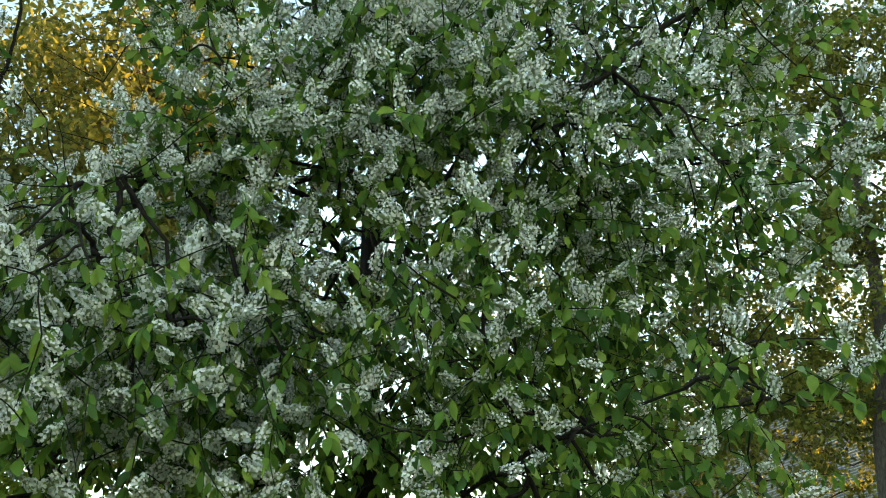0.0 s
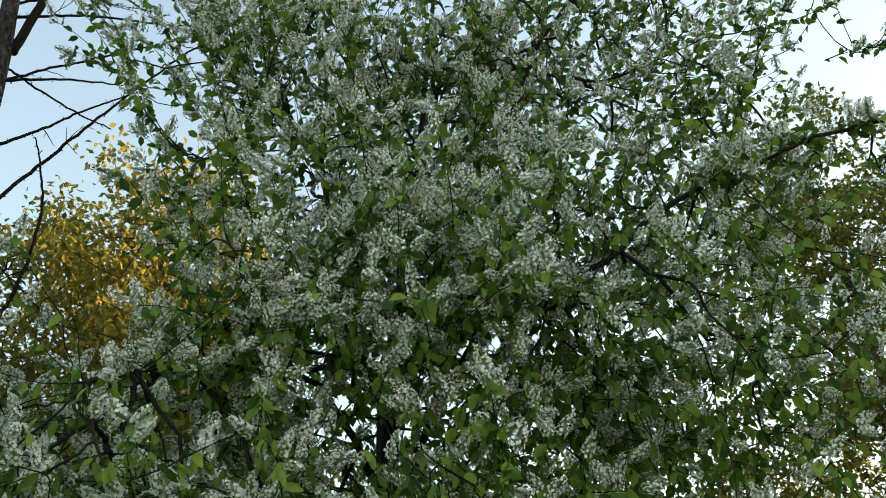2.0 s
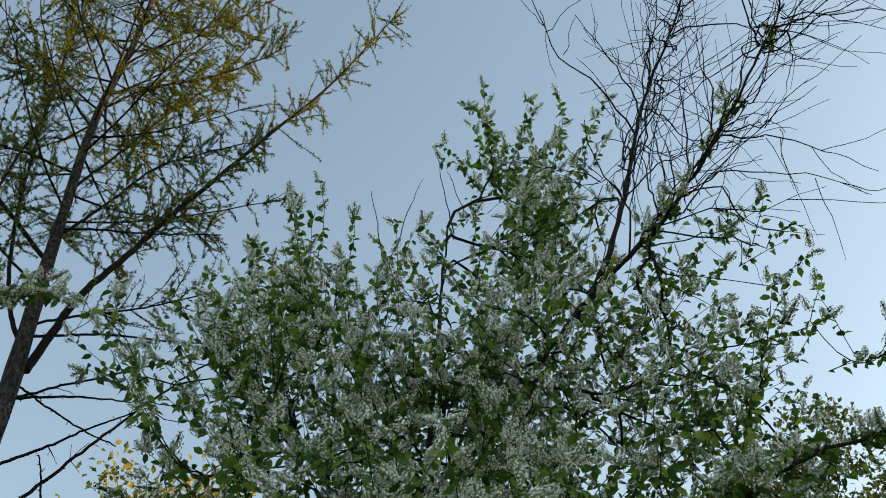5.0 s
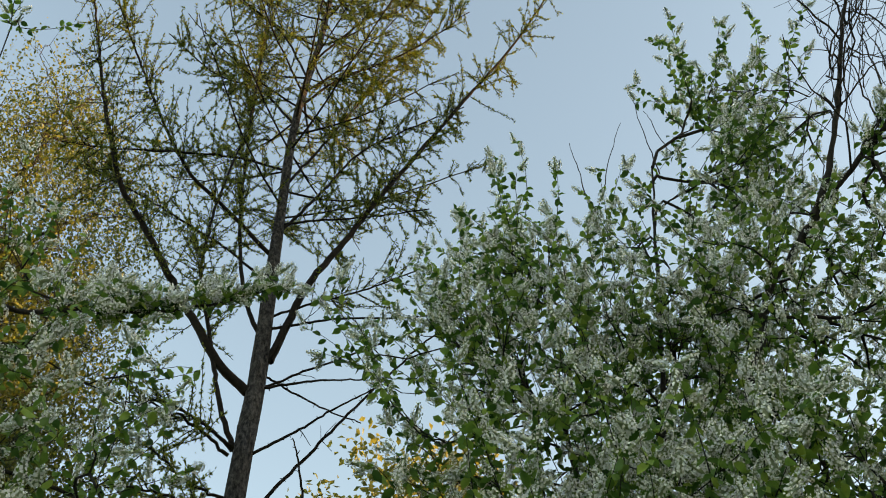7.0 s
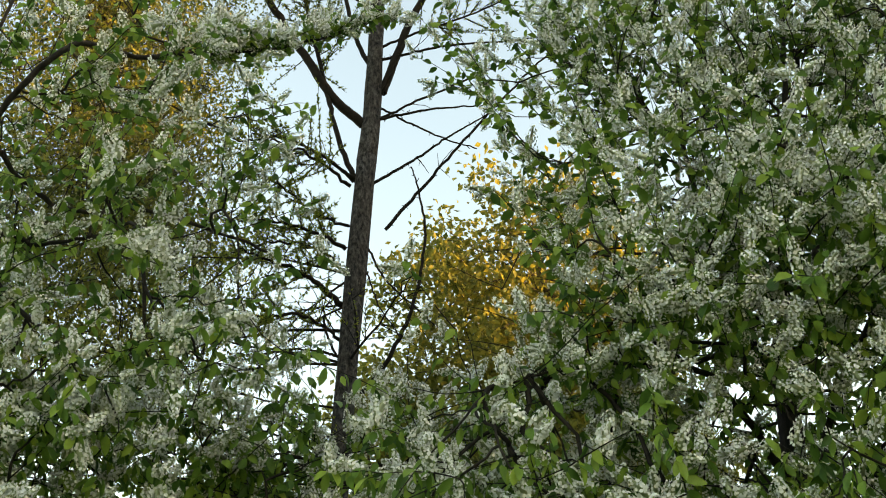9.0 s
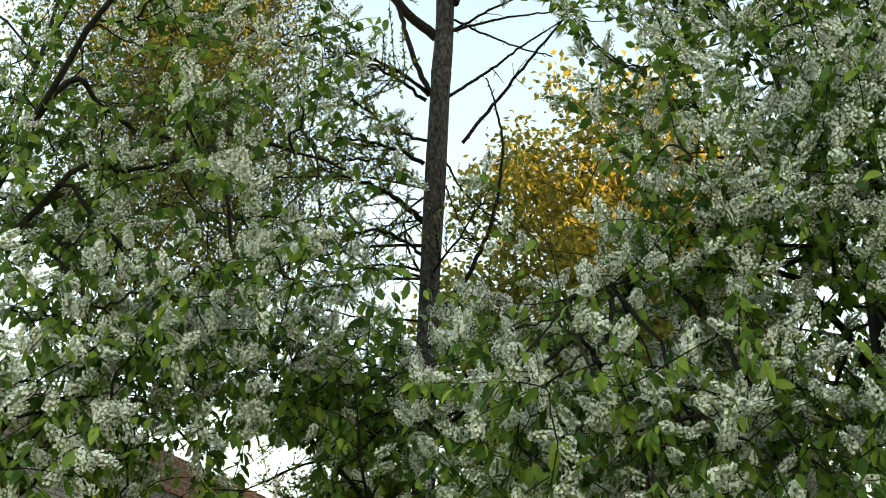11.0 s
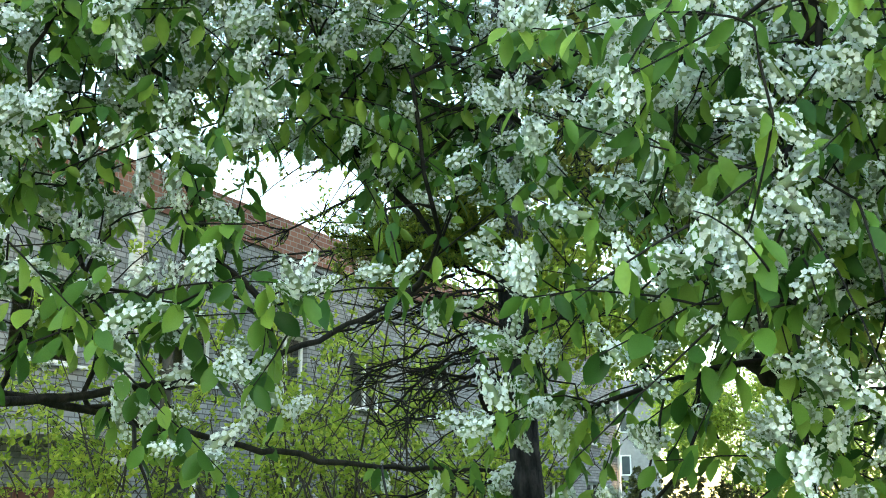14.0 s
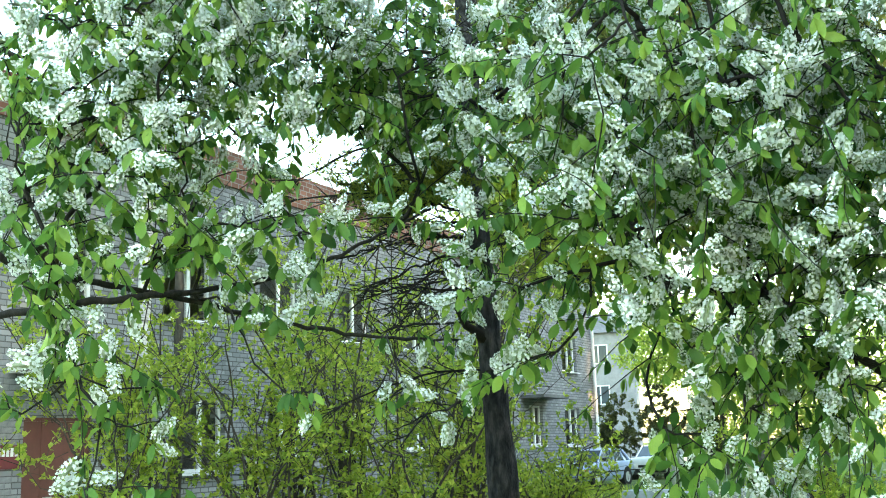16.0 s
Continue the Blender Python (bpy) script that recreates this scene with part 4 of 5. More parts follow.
        (2.21, 4.35, 5.38, 0.22, 0.88, -0.46, 0.14),
        (2.43, 4.23, 5.33, 0.21, 0.66, -0.37, 0.66),
        (2.03, 4.52, 6.8, 0.47, 0.62, -0.28, 0.73),
        (-0.18, 4.88, 6.98, 0.55, 0.15, 0.0, 0.99),
        (-1.29, 4.54, 6.54, 0.33, -0.63, -0.18, 0.75),
        (-1.46, 4.15, 5.25, 0.84, -0.46, -0.19, 0.87),
    ] + [
        (-1.49, 4.14, 5.37, 0.51, -0.37, -0.14, 0.92),
        (-1.33, 3.94, 4.33, 0.21, -0.94, -0.33, 0.0),
        (-1.65, 4.19, 2.48, 0.28, -0.49, -0.21, 0.84),
        (-1.5, 4.45, 3.3, 0.24, 0.42, 0.17, 0.89),
    ],
    5, V3(-1.6, 3.6, 1.9),
    [
        ([(0.28, 4.87, 7.53), (0.24, 4.87, 8.01), (0.2, 4.88, 8.61)], 0.005),
        ([(-0.24, 4.87, 7.1), (-0.3, 4.87, 7.73), (-0.35, 4.87, 8.15)], 0.005),
        ([(-0.24, 4.87, 7.1), (-0.08, 4.88, 7.78), (0.1, 4.88, 8.29)], 0.005),
        ([(0.4, 4.86, 7.7), (0.3, 4.87, 8.07), (0.24, 4.87, 8.3)], 0.004),
        ([(-1.94, 4.17, 2.31), (-2.01, 4.14, 2.06), (-2.1, 4.09, 1.91)], 0.004),
    ],
    [(6, 0.35, 16), (5, 0.4, 26), (4, 0.2, 12)],
    [(6, 0.5, 36), (7, 0.3, 30), (11, 0.5, 5)],
    OPEN_GAPS)

bird_cherry(
    "bird_cherry_tree", (-5.4, 2.7, 0.0), "leaning bird cherry with long flowering boughs",
    [
        ([(-5.4, 2.7, 0), (-5.2, 2.7, 1.3), (-4.8, 2.75, 2.6), (-4.5, 2.8, 3.4)], 0.07, 0.032),
        ([(-5.1, 2.7, 1.7), (-3.66, 2.25, 2.41), (-3.61, 2.56, 2.39), (-3.52, 2.9, 2.34), (-3.38, 3.25, 2.29), (-3.18, 3.62, 2.21), (-2.97, 3.95, 2.15), (-2.78, 4.24, 2.13), (-2.62, 4.49, 2.12)], 0.018, 0.006),
        ([(-4.5, 2.8, 3.4), (-3.55, 2.76, 4.18), (-3.41, 2.94, 4.28), (-3.21, 3.15, 4.4)], 0.016, 0.008),
        ([(-4.6, 2.8, 3.2), (-3.72, 2.7, 4.65), (-3.6, 2.93, 4.7), (-3.49, 3.12, 4.62), (-3.26, 3.42, 4.75), (-3.06, 3.65, 4.74), (-2.76, 3.92, 4.65)], 0.017, 0.008),
        ([(-4.5, 2.8, 3.4), (-3.31, 2.59, 5.02), (-3.05, 2.98, 5.37), (-2.87, 3.23, 5.55), (-2.63, 3.5, 5.73), (-2.36, 3.76, 5.99), (-2.13, 3.96, 6.25)], 0.018, 0.005),
        ([(-4.5, 2.8, 3.4), (-4.4, 3.0, 5.0), (-4.3, 3.1, 6.8)], 0.022, 0.008),
        ([(-5.0, 2.7, 2.2), (-3.46, 2.72, 2.22), (-3.32, 3.13, 2.29), (-3.17, 3.5, 2.37), (-2.99, 3.85, 2.51), (-2.84, 4.16, 2.69), (-2.79, 4.39, 2.81)], 0.017, 0.006),
        ([(-3.65, 2.63, 2.73), (-3.53, 2.68, 2.43), (-3.45, 2.68, 2.17), (-3.36, 2.68, 1.96)], 0.01, 0.004),
    ],
    [
        (-3.67, 2.93, 4.06, 0.63, 0.3, 0.26, 24, 0.8),
        (-3.78, 2.62, 3.69, 0.25, 0.3, 0.25, 8, 0.8),
        (-3.0, 2.65, 4.8, 0.26, 0.2, 0.17, 9, 1.4),
        (-2.79, 2.86, 5.03, 0.13, 0.15, 0.1, 3, 1.4),
        (-2.85, 2.8, 4.18, 0.26, 0.2, 0.21, 13, 1.4),
        (-2.54, 3.34, 4.44, 0.17, 0.15, 0.14, 3, 1.3),
        (-2.81, 2.99, 3.62, 0.17, 0.15, 0.17, 5, 1.3),
        (-2.59, 3.18, 4.64, 0.17, 0.15, 0.08, 3, 1.3),
        (-3.15, 3.49, 3.74, 0.45, 0.3, 0.31, 5, 0.7),
        (-3.37, 3.13, 3.2, 0.53, 0.3, 0.21, 15, 0.6),
    ] + [
        (-2.92, 3.81, 3.33, 0.36, 0.3, 0.17, 9, 0.5),
        (-3.03, 3.46, 3.0, 0.24, 0.2, 0.1, 3, 0.5),
        (-2.83, 3.88, 3.26, 0.3, 0.25, 0.14, 6, 0.5),
        (-3.41, 2.93, 5.08, 0.37, 0.4, 0.37, 16, 0.5),
        (-3.24, 3.12, 4.45, 0.49, 0.4, 0.35, 18, 0.5),
        (-2.9, 3.7, 4.65, 0.27, 0.3, 0.34, 3, 0.5),
        (-2.98, 3.51, 3.84, 0.84, 0.4, 0.31, 31, 0.7),
        (-3.27, 3.09, 3.54, 0.37, 0.4, 0.32, 16, 1.0),
        (-2.54, 3.22, 4.99, 0.14, 0.1, 0.06, 3, 0.0),
        (-3.94, 2.92, 5.61, 0.31, 0.4, 0.21, 4, 1.0),
    ] + [
        (-3.49, 3.29, 6.14, 0.22, 0.3, 0.25, 10, 1.0),
        (-2.67, 3.99, 3.52, 0.51, 0.4, 0.17, 14, 0.8),
        (-3.53, 2.45, 7.66, 0.16, 0.2, 0.16, 3, 0.3),
        (-4.08, 2.88, 4.53, 0.47, 0.6, 1.1, 57, 0.5),
        (-3.55, 3.08, 3.38, 0.74, 0.4, 0.36, 71, 0.8),
        (-3.31, 2.66, 2.75, 0.31, 0.25, 0.14, 10, 1.2),
        (-3.44, 2.5, 3.06, 0.15, 0.2, 0.1, 3, 1.2),
        (-3.13, 2.88, 2.86, 0.14, 0.2, 0.1, 3, 1.2),
        (-3.47, 2.62, 2.26, 0.22, 0.25, 0.31, 10, 0.25),
        (-3.28, 3.08, 2.48, 0.42, 0.25, 0.15, 8, 0.25),
    ] + [
        (-3.92, 2.77, 4.23, 0.36, 0.4, 0.6, 29, 0.3),
        (-3.78, 2.63, 3.2, 0.21, 0.3, 0.32, 10, 0.3),
        (-3.25, 3.12, 2.56, 0.7, 0.3, 0.18, 12, 0.75),
        (-2.8, 3.52, 2.58, 0.38, 0.25, 0.13, 5, 0.8),
        (-3.55, 2.6, 2.35, 0.17, 0.25, 0.24, 4, 0.7),
        (-3.47, 2.71, 1.97, 0.22, 0.15, 0.1, 3, 0.7),
        (-3.27, 2.72, 1.77, 0.07, 0.1, 0.06, 2, 1.2),
        (-2.99, 3.23, 2.16, 0.08, 0.1, 0.03, 2, 1.0),
        (-2.75, 3.24, 1.85, 0.07, 0.1, 0.03, 2, 1.0),
        (-2.42, 3.55, 1.84, 0.07, 0.1, 0.04, 2, 1.0),
    ] + [
        (-3.12, 2.89, 1.87, 0.07, 0.1, 0.05, 2, 0.8),
        (-3.47, 2.46, 1.81, 0.07, 0.12, 0.09, 2, 0.4),
        (-3.24, 2.75, 1.51, 0.14, 0.15, 0.06, 3, 0.2),
        (-3.16, 2.84, 1.74, 0.06, 0.1, 0.05, 2, 0.8),
        (-3.0, 3.75, 3.46, 0.42, 0.3, 0.22, 25, 0.5),
        (-3.21, 3.43, 3.16, 0.27, 0.25, 0.16, 8, 0.7),
        (-3.05, 3.44, 2.71, 0.23, 0.2, 0.1, 3, 0.8),
        (-3.6, 2.7, 2.61, 0.3, 0.25, 0.15, 7, 0.7),
        (-3.59, 2.88, 3.02, 0.45, 0.3, 0.18, 22, 0.6),
        (-3.82, 2.74, 2.78, 0.24, 0.3, 0.29, 13, 0.6),
    ] + [
        (-3.3, 3.2, 2.86, 0.23, 0.25, 0.1, 3, 0.7),
        (-2.65, 3.88, 2.89, 0.16, 0.2, 0.11, 3, 0.4),
        (-3.04, 3.18, 2.73, 0.37, 0.2, 0.1, 4, 1.0),
        (-5.6, 2.7, 6.0, 0.7, 0.8, 1.0, 35, 0.4),
        (-5.8, 2.8, 4.2, 0.8, 0.9, 1.2, 60, 0.4),
    ],
    [
        (-2.66, 3.38, 5.46, 0.27, 0.49, 0.38, -0.79),
        (-3.43, 2.76, 2.76, 0.2, -0.6, -0.8, -0.05),
        (-3.35, 2.69, 2.83, 0.17, 0.58, 0.76, 0.29),
        (-3.32, 2.89, 2.8, 0.28, 0.64, 0.71, 0.28),
        (-3.0, 2.94, 2.42, 0.16, -0.64, -0.7, -0.32),
        (-3.51, 2.49, 2.88, 0.15, 0.33, 0.4, 0.86),
    ],
    6, V3(-2.9, 2.9, 2.3), (), [(4, 0.42, 64), (1, 0.35, 6), (7, 0.2, 8)], (), OPEN_GAPS)

larch(
    (-3.65, 6.67, 0.0),
    [
        (-3.65, 6.67, -0.1),
        (-3.67, 6.65, 1.21),
        (-3.69, 6.64, 1.72),
        (-3.72, 6.63, 2.3),
        (-3.75, 6.61, 2.88),
        (-3.77, 6.6, 3.31),
        (-3.79, 6.59, 4.11),
        (-3.78, 6.6, 5.43),
        (-3.76, 6.61, 6.36),
        (-3.73, 6.62, 7.5),
    ] + [
        (-3.73, 6.62, 7.53),
        (-3.71, 6.63, 8.0),
        (-3.71, 6.63, 8.65),
        (-3.72, 6.63, 9.46),
        (-3.72, 6.63, 10.17),
        (-3.72, 6.63, 10.76),
        (-3.72, 6.63, 11.95),
        (-3.67, 6.65, 12.96),
        (-3.56, 6.72, 14.27),
        (-3.49, 6.75, 15.58),
    ] + [
        (-3.37, 6.85, 17.58),
        (-3.19, 6.85, 20.18),
    ],
    [0.15, 0.113, 0.098, 0.088, 0.085, 0.085, 0.084, 0.088, 0.091, 0.092, 0.092, 0.09, 0.083, 0.073, 0.062, 0.056, 0.051, 0.048, 0.043, 0.038, 0.026, 0.01],
    [
        ([(-3.67, 6.66, 5.17), (-3.43, 6.67, 5.48), (-3.22, 6.66, 5.95), (-3.11, 6.61, 6.51), (-3.12, 6.49, 6.88), (-3.14, 6.37, 7.1)], 0.022),
        ([(-3.72, 6.63, 2.33), (-3.75, 6.51, 2.41), (-3.79, 6.38, 2.49), (-3.79, 6.28, 2.6), (-3.72, 6.22, 2.69)], 0.045),
        ([(-3.56, 6.72, 6.78), (-3.17, 6.8, 7.27), (-2.74, 6.87, 7.8), (-2.12, 6.99, 8.5), (-1.77, 6.98, 8.69)], 0.017),
        ([(-3.67, 6.65, 7.26), (-3.26, 6.72, 7.49), (-2.9, 6.73, 7.67), (-2.53, 6.74, 7.8)], 0.015),
        ([(-3.7, 6.64, 8.01), (-3.36, 6.7, 8.04), (-2.99, 6.77, 8.04), (-2.62, 6.82, 7.98)], 0.015),
        ([(-3.69, 6.65, 8.22), (-3.48, 6.83, 8.1), (-3.15, 7.06, 7.94), (-2.88, 7.25, 7.87)], 0.012),
        ([(-3.63, 6.67, 8.05), (-3.2, 6.82, 8.3), (-2.48, 7.04, 8.66), (-1.98, 7.13, 8.86)], 0.013),
        ([(-3.69, 6.64, 8.77), (-3.42, 6.68, 8.8), (-2.98, 6.77, 8.83), (-2.17, 6.97, 8.8), (-1.55, 7.03, 8.79)], 0.016),
        ([(-3.68, 6.65, 6.57), (-3.5, 6.63, 6.22), (-3.24, 6.66, 5.9), (-2.9, 6.7, 5.54)], 0.011),
        ([(-3.68, 6.65, 6.33), (-3.51, 6.57, 5.92), (-3.27, 6.53, 5.53)], 0.008),
        ([(-3.84, 6.56, 5.5), (-4.03, 6.52, 5.57), (-4.3, 6.43, 5.59), (-4.63, 6.28, 5.48)], 0.013),
        ([(-3.86, 6.55, 5.51), (-3.9, 6.44, 5.67), (-3.9, 6.37, 5.87), (-3.75, 6.38, 5.95)], 0.012),
        ([(-3.83, 6.57, 7.29), (-4.06, 6.47, 7.55), (-4.35, 6.32, 7.73), (-4.62, 6.16, 7.8)], 0.014),
        ([(-3.66, 6.66, 8.29), (-3.48, 6.59, 8.55), (-3.3, 6.51, 8.88)], 0.016),
    ],
    [
        ([(-3.77, 6.6, 7.96), (-4.01, 6.37, 8.22), (-4.24, 6.14, 8.67), (-4.43, 5.91, 9.06), (-4.68, 5.63, 9.6), (-4.87, 5.37, 9.99), (-4.96, 5.19, 10.38), (-5.1, 4.96, 11.05), (-5.24, 4.71, 11.89), (-5.34, 4.48, 12.59), (-5.55, 4.1, 13.74)], 0.05, 0.71),
        ([(-3.79, 6.59, 7.27), (-3.91, 6.48, 7.6), (-4.02, 6.37, 8.08), (-4.11, 6.27, 8.6), (-4.24, 6.15, 9.23), (-4.24, 6.11, 9.97), (-4.17, 6.11, 10.72), (-4.05, 6.15, 11.81), (-4.04, 6.12, 13.0), (-4.05, 6.07, 14.69)], 0.028, 0.84),
        ([(-3.73, 6.62, 8.65), (-3.95, 6.53, 9.27), (-4.11, 6.47, 10.33), (-4.2, 6.46, 11.59), (-4.25, 6.46, 13.22), (-4.28, 6.48, 15.21), (-4.33, 6.49, 17.47)], 0.026, 1.05),
        ([(-3.76, 6.6, 9.88), (-4.2, 6.27, 10.42), (-4.52, 5.97, 10.78), (-4.76, 5.71, 11.29), (-4.95, 5.46, 11.83), (-5.16, 5.18, 12.49), (-5.4, 4.85, 13.28), (-5.65, 4.46, 14.23)], 0.026, 1.05),
        ([(-3.64, 6.67, 8.37), (-3.49, 6.69, 8.87), (-3.33, 6.71, 9.37), (-3.05, 6.78, 9.91), (-2.6, 6.91, 10.86), (-2.15, 7.0, 11.66), (-1.58, 7.09, 12.62), (-1.01, 7.14, 13.49), (-0.42, 7.14, 14.54), (0.05, 7.1, 15.36)], 0.046, 1.3),
        ([(-3.7, 6.64, 10.27), (-3.37, 6.76, 10.88), (-2.91, 6.91, 11.75), (-2.38, 7.06, 12.19), (-1.68, 7.21, 12.58)], 0.018, 1.68),
        ([(-3.69, 6.65, 12.7), (-3.23, 6.77, 13.32), (-2.66, 6.91, 13.67), (-2.05, 7.01, 14.11), (-1.48, 7.05, 14.64)], 0.018, 1.89),
        ([(-3.71, 6.63, 11.07), (-3.5, 6.89, 11.96), (-3.08, 7.22, 13.37), (-2.56, 7.55, 14.78), (-2.09, 7.83, 16.7)], 0.018, 1.78),
        ([(-3.74, 6.62, 10.36), (-3.33, 6.76, 10.46), (-2.85, 6.9, 10.49), (-2.12, 7.09, 10.59)], 0.015, 1.26),
        ([(-3.77, 6.6, 11.37), (-4.14, 6.19, 11.23), (-4.5, 5.75, 10.91), (-4.95, 5.16, 10.41), (-5.18, 4.71, 10.04)], 0.016, 1.26),
    ] + [
        ([(-3.76, 6.6, 9.45), (-4.2, 6.43, 9.94), (-4.67, 6.18, 10.31), (-5.14, 5.9, 10.64), (-5.63, 5.54, 10.9)], 0.016, 0.84),
        ([(-3.72, 6.63, 12.31), (-4.21, 6.49, 13.1), (-4.78, 6.24, 13.42), (-5.41, 5.89, 14.19)], 0.018, 1.89),
        ([(-3.64, 6.67, 13.38), (-3.94, 6.34, 14.16), (-4.37, 5.89, 14.55), (-4.66, 5.48, 14.96)], 0.016, 1.89),
        ([(-3.6, 6.69, 13.81), (-2.99, 6.81, 14.74), (-2.34, 6.88, 15.16), (-1.65, 6.91, 15.85)], 0.016, 2.1),
        ([(-3.67, 6.66, 8.97), (-3.24, 6.76, 9.14), (-2.79, 6.85, 9.25), (-2.1, 6.99, 9.54)], 0.014, 0.73),
        ([(-3.8, 6.58, 7.3), (-4.01, 6.34, 7.45), (-4.22, 6.08, 7.53), (-4.44, 5.8, 7.46)], 0.018, 0.84),
    ],
    [
        ([(-3.83, 6.56, 6.55), (-4.0, 6.3, 6.59), (-4.17, 6.03, 6.58), (-4.39, 5.71, 6.46)], 0.021, 1.2),
        ([(-3.85, 6.56, 5.98), (-3.97, 6.32, 6.11), (-4.14, 6.05, 6.16), (-4.37, 5.72, 6.18)], 0.029, 1.2),
        ([(-3.83, 6.56, 6.79), (-4.05, 6.35, 6.84), (-4.28, 6.12, 7.05), (-4.49, 5.89, 7.14)], 0.015, 1.2),
        ([(-3.85, 6.56, 7.23), (-4.03, 6.24, 7.35), (-4.2, 5.93, 7.36), (-4.44, 5.54, 7.21)], 0.018, 1.2),
        ([(-3.83, 6.57, 5.66), (-4.03, 6.29, 5.78), (-4.25, 5.98, 5.66), (-4.47, 5.64, 5.49)], 0.016, 1.2),
        ([(-3.84, 6.56, 6.32), (-4.12, 6.51, 6.59), (-4.5, 6.37, 6.67), (-4.93, 6.18, 6.42)], 0.016, 1.2),
        ([(-3.77, 6.6, 3.84), (-3.99, 6.32, 3.95), (-4.2, 6.03, 3.99), (-4.52, 5.64, 4.01), (-4.62, 5.39, 3.97)], 0.016, 0.5),
        ([(-3.78, 6.59, 3.98), (-3.82, 6.22, 4.11), (-3.86, 5.84, 4.14), (-4.01, 5.37, 4.04)], 0.014, 0.6),
        ([(-3.77, 6.6, 3.89), (-3.58, 6.82, 3.99), (-3.4, 7.02, 3.87), (-3.26, 7.2, 3.57)], 0.014, 0.4),
        ([(-3.77, 6.6, 4.11), (-3.43, 6.56, 4.25), (-3.11, 6.49, 4.2), (-2.78, 6.42, 3.99)], 0.014, 0.5),
    ] + [
        ([(-3.76, 6.6, 3.06), (-3.5, 6.67, 3.07), (-3.26, 6.72, 2.96), (-3.02, 6.76, 2.73)], 0.012, 0.1),
        ([(-3.77, 6.6, 3.53), (-3.87, 6.19, 3.59), (-3.94, 5.79, 3.52), (-3.96, 5.41, 3.4)], 0.013, 1.3),
        ([(-3.77, 6.6, 3.49), (-3.82, 6.18, 3.5), (-3.84, 5.77, 3.42), (-3.84, 5.37, 3.24)], 0.013, 1.3),
        ([(-3.81, 6.57, 3.54), (-3.86, 6.2, 3.57), (-3.88, 5.83, 3.49), (-3.86, 5.48, 3.37)], 0.012, 3.5),
        ([(-3.81, 6.57, 3.41), (-3.85, 6.12, 3.42), (-3.86, 5.68, 3.32), (-3.81, 5.26, 3.2)], 0.012, 3.0),
        ([(-3.81, 6.57, 3.3), (-3.88, 6.18, 3.34), (-3.88, 5.83, 3.2), (-3.83, 5.49, 3.16)], 0.012, 1.35),
        ([(-3.78, 6.59, 4.14), (-3.94, 6.27, 4.01), (-4.1, 5.92, 3.98), (-4.34, 5.49, 3.93)], 0.016, 0.75),
        ([(-3.78, 6.6, 4.33), (-3.9, 6.21, 4.3), (-4.03, 5.81, 4.03), (-4.12, 5.41, 3.77)], 0.014, 0.75),
        ([(-3.77, 6.6, 3.89), (-3.97, 6.32, 3.86), (-4.17, 6.03, 3.64), (-4.25, 5.81, 3.54)], 0.012, 0.9),
        ([(-3.78, 6.6, 4.47), (-3.63, 6.83, 4.37), (-3.51, 7.04, 4.15), (-3.36, 7.26, 3.7)], 0.016, 0.45),
    ] + [
        ([(-3.75, 6.61, 3.14), (-3.92, 6.32, 3.12), (-4.1, 6.0, 3.05), (-4.33, 5.63, 2.91)], 0.014, 0.09),
        ([(-3.74, 6.62, 3.01), (-3.92, 6.39, 2.98), (-4.11, 6.15, 2.87), (-4.32, 5.88, 2.7)], 0.012, 0.04),
        ([(-3.74, 6.61, 2.88), (-3.82, 6.3, 2.89), (-3.9, 5.97, 2.74), (-3.97, 5.65, 2.48)], 0.012, 0.04),
        ([(-3.73, 6.62, 2.71), (-3.91, 6.44, 2.76), (-4.09, 6.25, 2.63), (-4.19, 6.1, 2.42)], 0.01, 0.03),
        ([(-3.76, 6.61, 3.53), (-3.93, 6.35, 3.42), (-4.07, 6.1, 3.31), (-4.22, 5.83, 3.21)], 0.014, 0.75),
    ],
    21)

leafy_tree("linden_tree", (-4.90, 17.84, 0), "tall broadleaf tree with young yellow-green leaves in evening sun",
           [(-4.90, 17.84, 0), (-5.00, 17.84, 4), (-5.0, 17.3, 9), (-5.6, 17.2, 14)], 0.2,
           [(-6.0, 17.0, 10.5, 3.2, 2.6, 5.2, 380), (-8.2, 17.2, 8.5, 2.0, 2.0, 2.8, 80), (-4.0, 17.0, 7.0, 2.2, 2.0, 3.4, 150)],
           YOUNG, GREY_BARK, 0.155, 85, 31, 0.0, "sunlit broadleaf trees")
leafy_tree("linden_tree", (13.0, 32.8, 0), "dark-trunked broadleaf tree with yellow-green leaves",
           [(13.0, 32.8, 0), (13.3, 32.5, 7), (14.0, 32.2, 11), (14.3, 32.0, 17.5), (13.7, 32.2, 23)], 0.36,
           [(13.7, 32.5, 15, 6.5, 5.0, 7.8, 380), (5.8, 35, 12, 4.7, 4.0, 7.0, 220), (20, 31, 13.5, 4.7, 4.0, 6.0, 110), (9.8, 34, 11.5, 5.8, 3.2, 5.4, 120), (1.3, 36.4, 10, 4.4, 3.2, 5.2, 110), (13.7, 32.5, 22, 5.5, 4.5, 5.0, 280)],
           OLIVE, GREY_BARK, 0.22, 52, 32, 0.0, "sunlit broadleaf trees")
leafy_tree("linden_tree", (14.0, 49.0, 0), "broadleaf tree far off in evening sun",
           [(14, 49, 0), (14, 49, 6), (14.2, 49, 14)], 0.3,
           [(14, 49, 12, 5.0, 3.0, 7.0, 300), (20, 50, 13, 4.5, 3.0, 7.5, 240), (9, 51, 11, 3.5, 3, 6.5, 180)],
           YOUNG, GREY_BARK, 0.28, 28, 34, 0.0, "sunlit broadleaf trees")
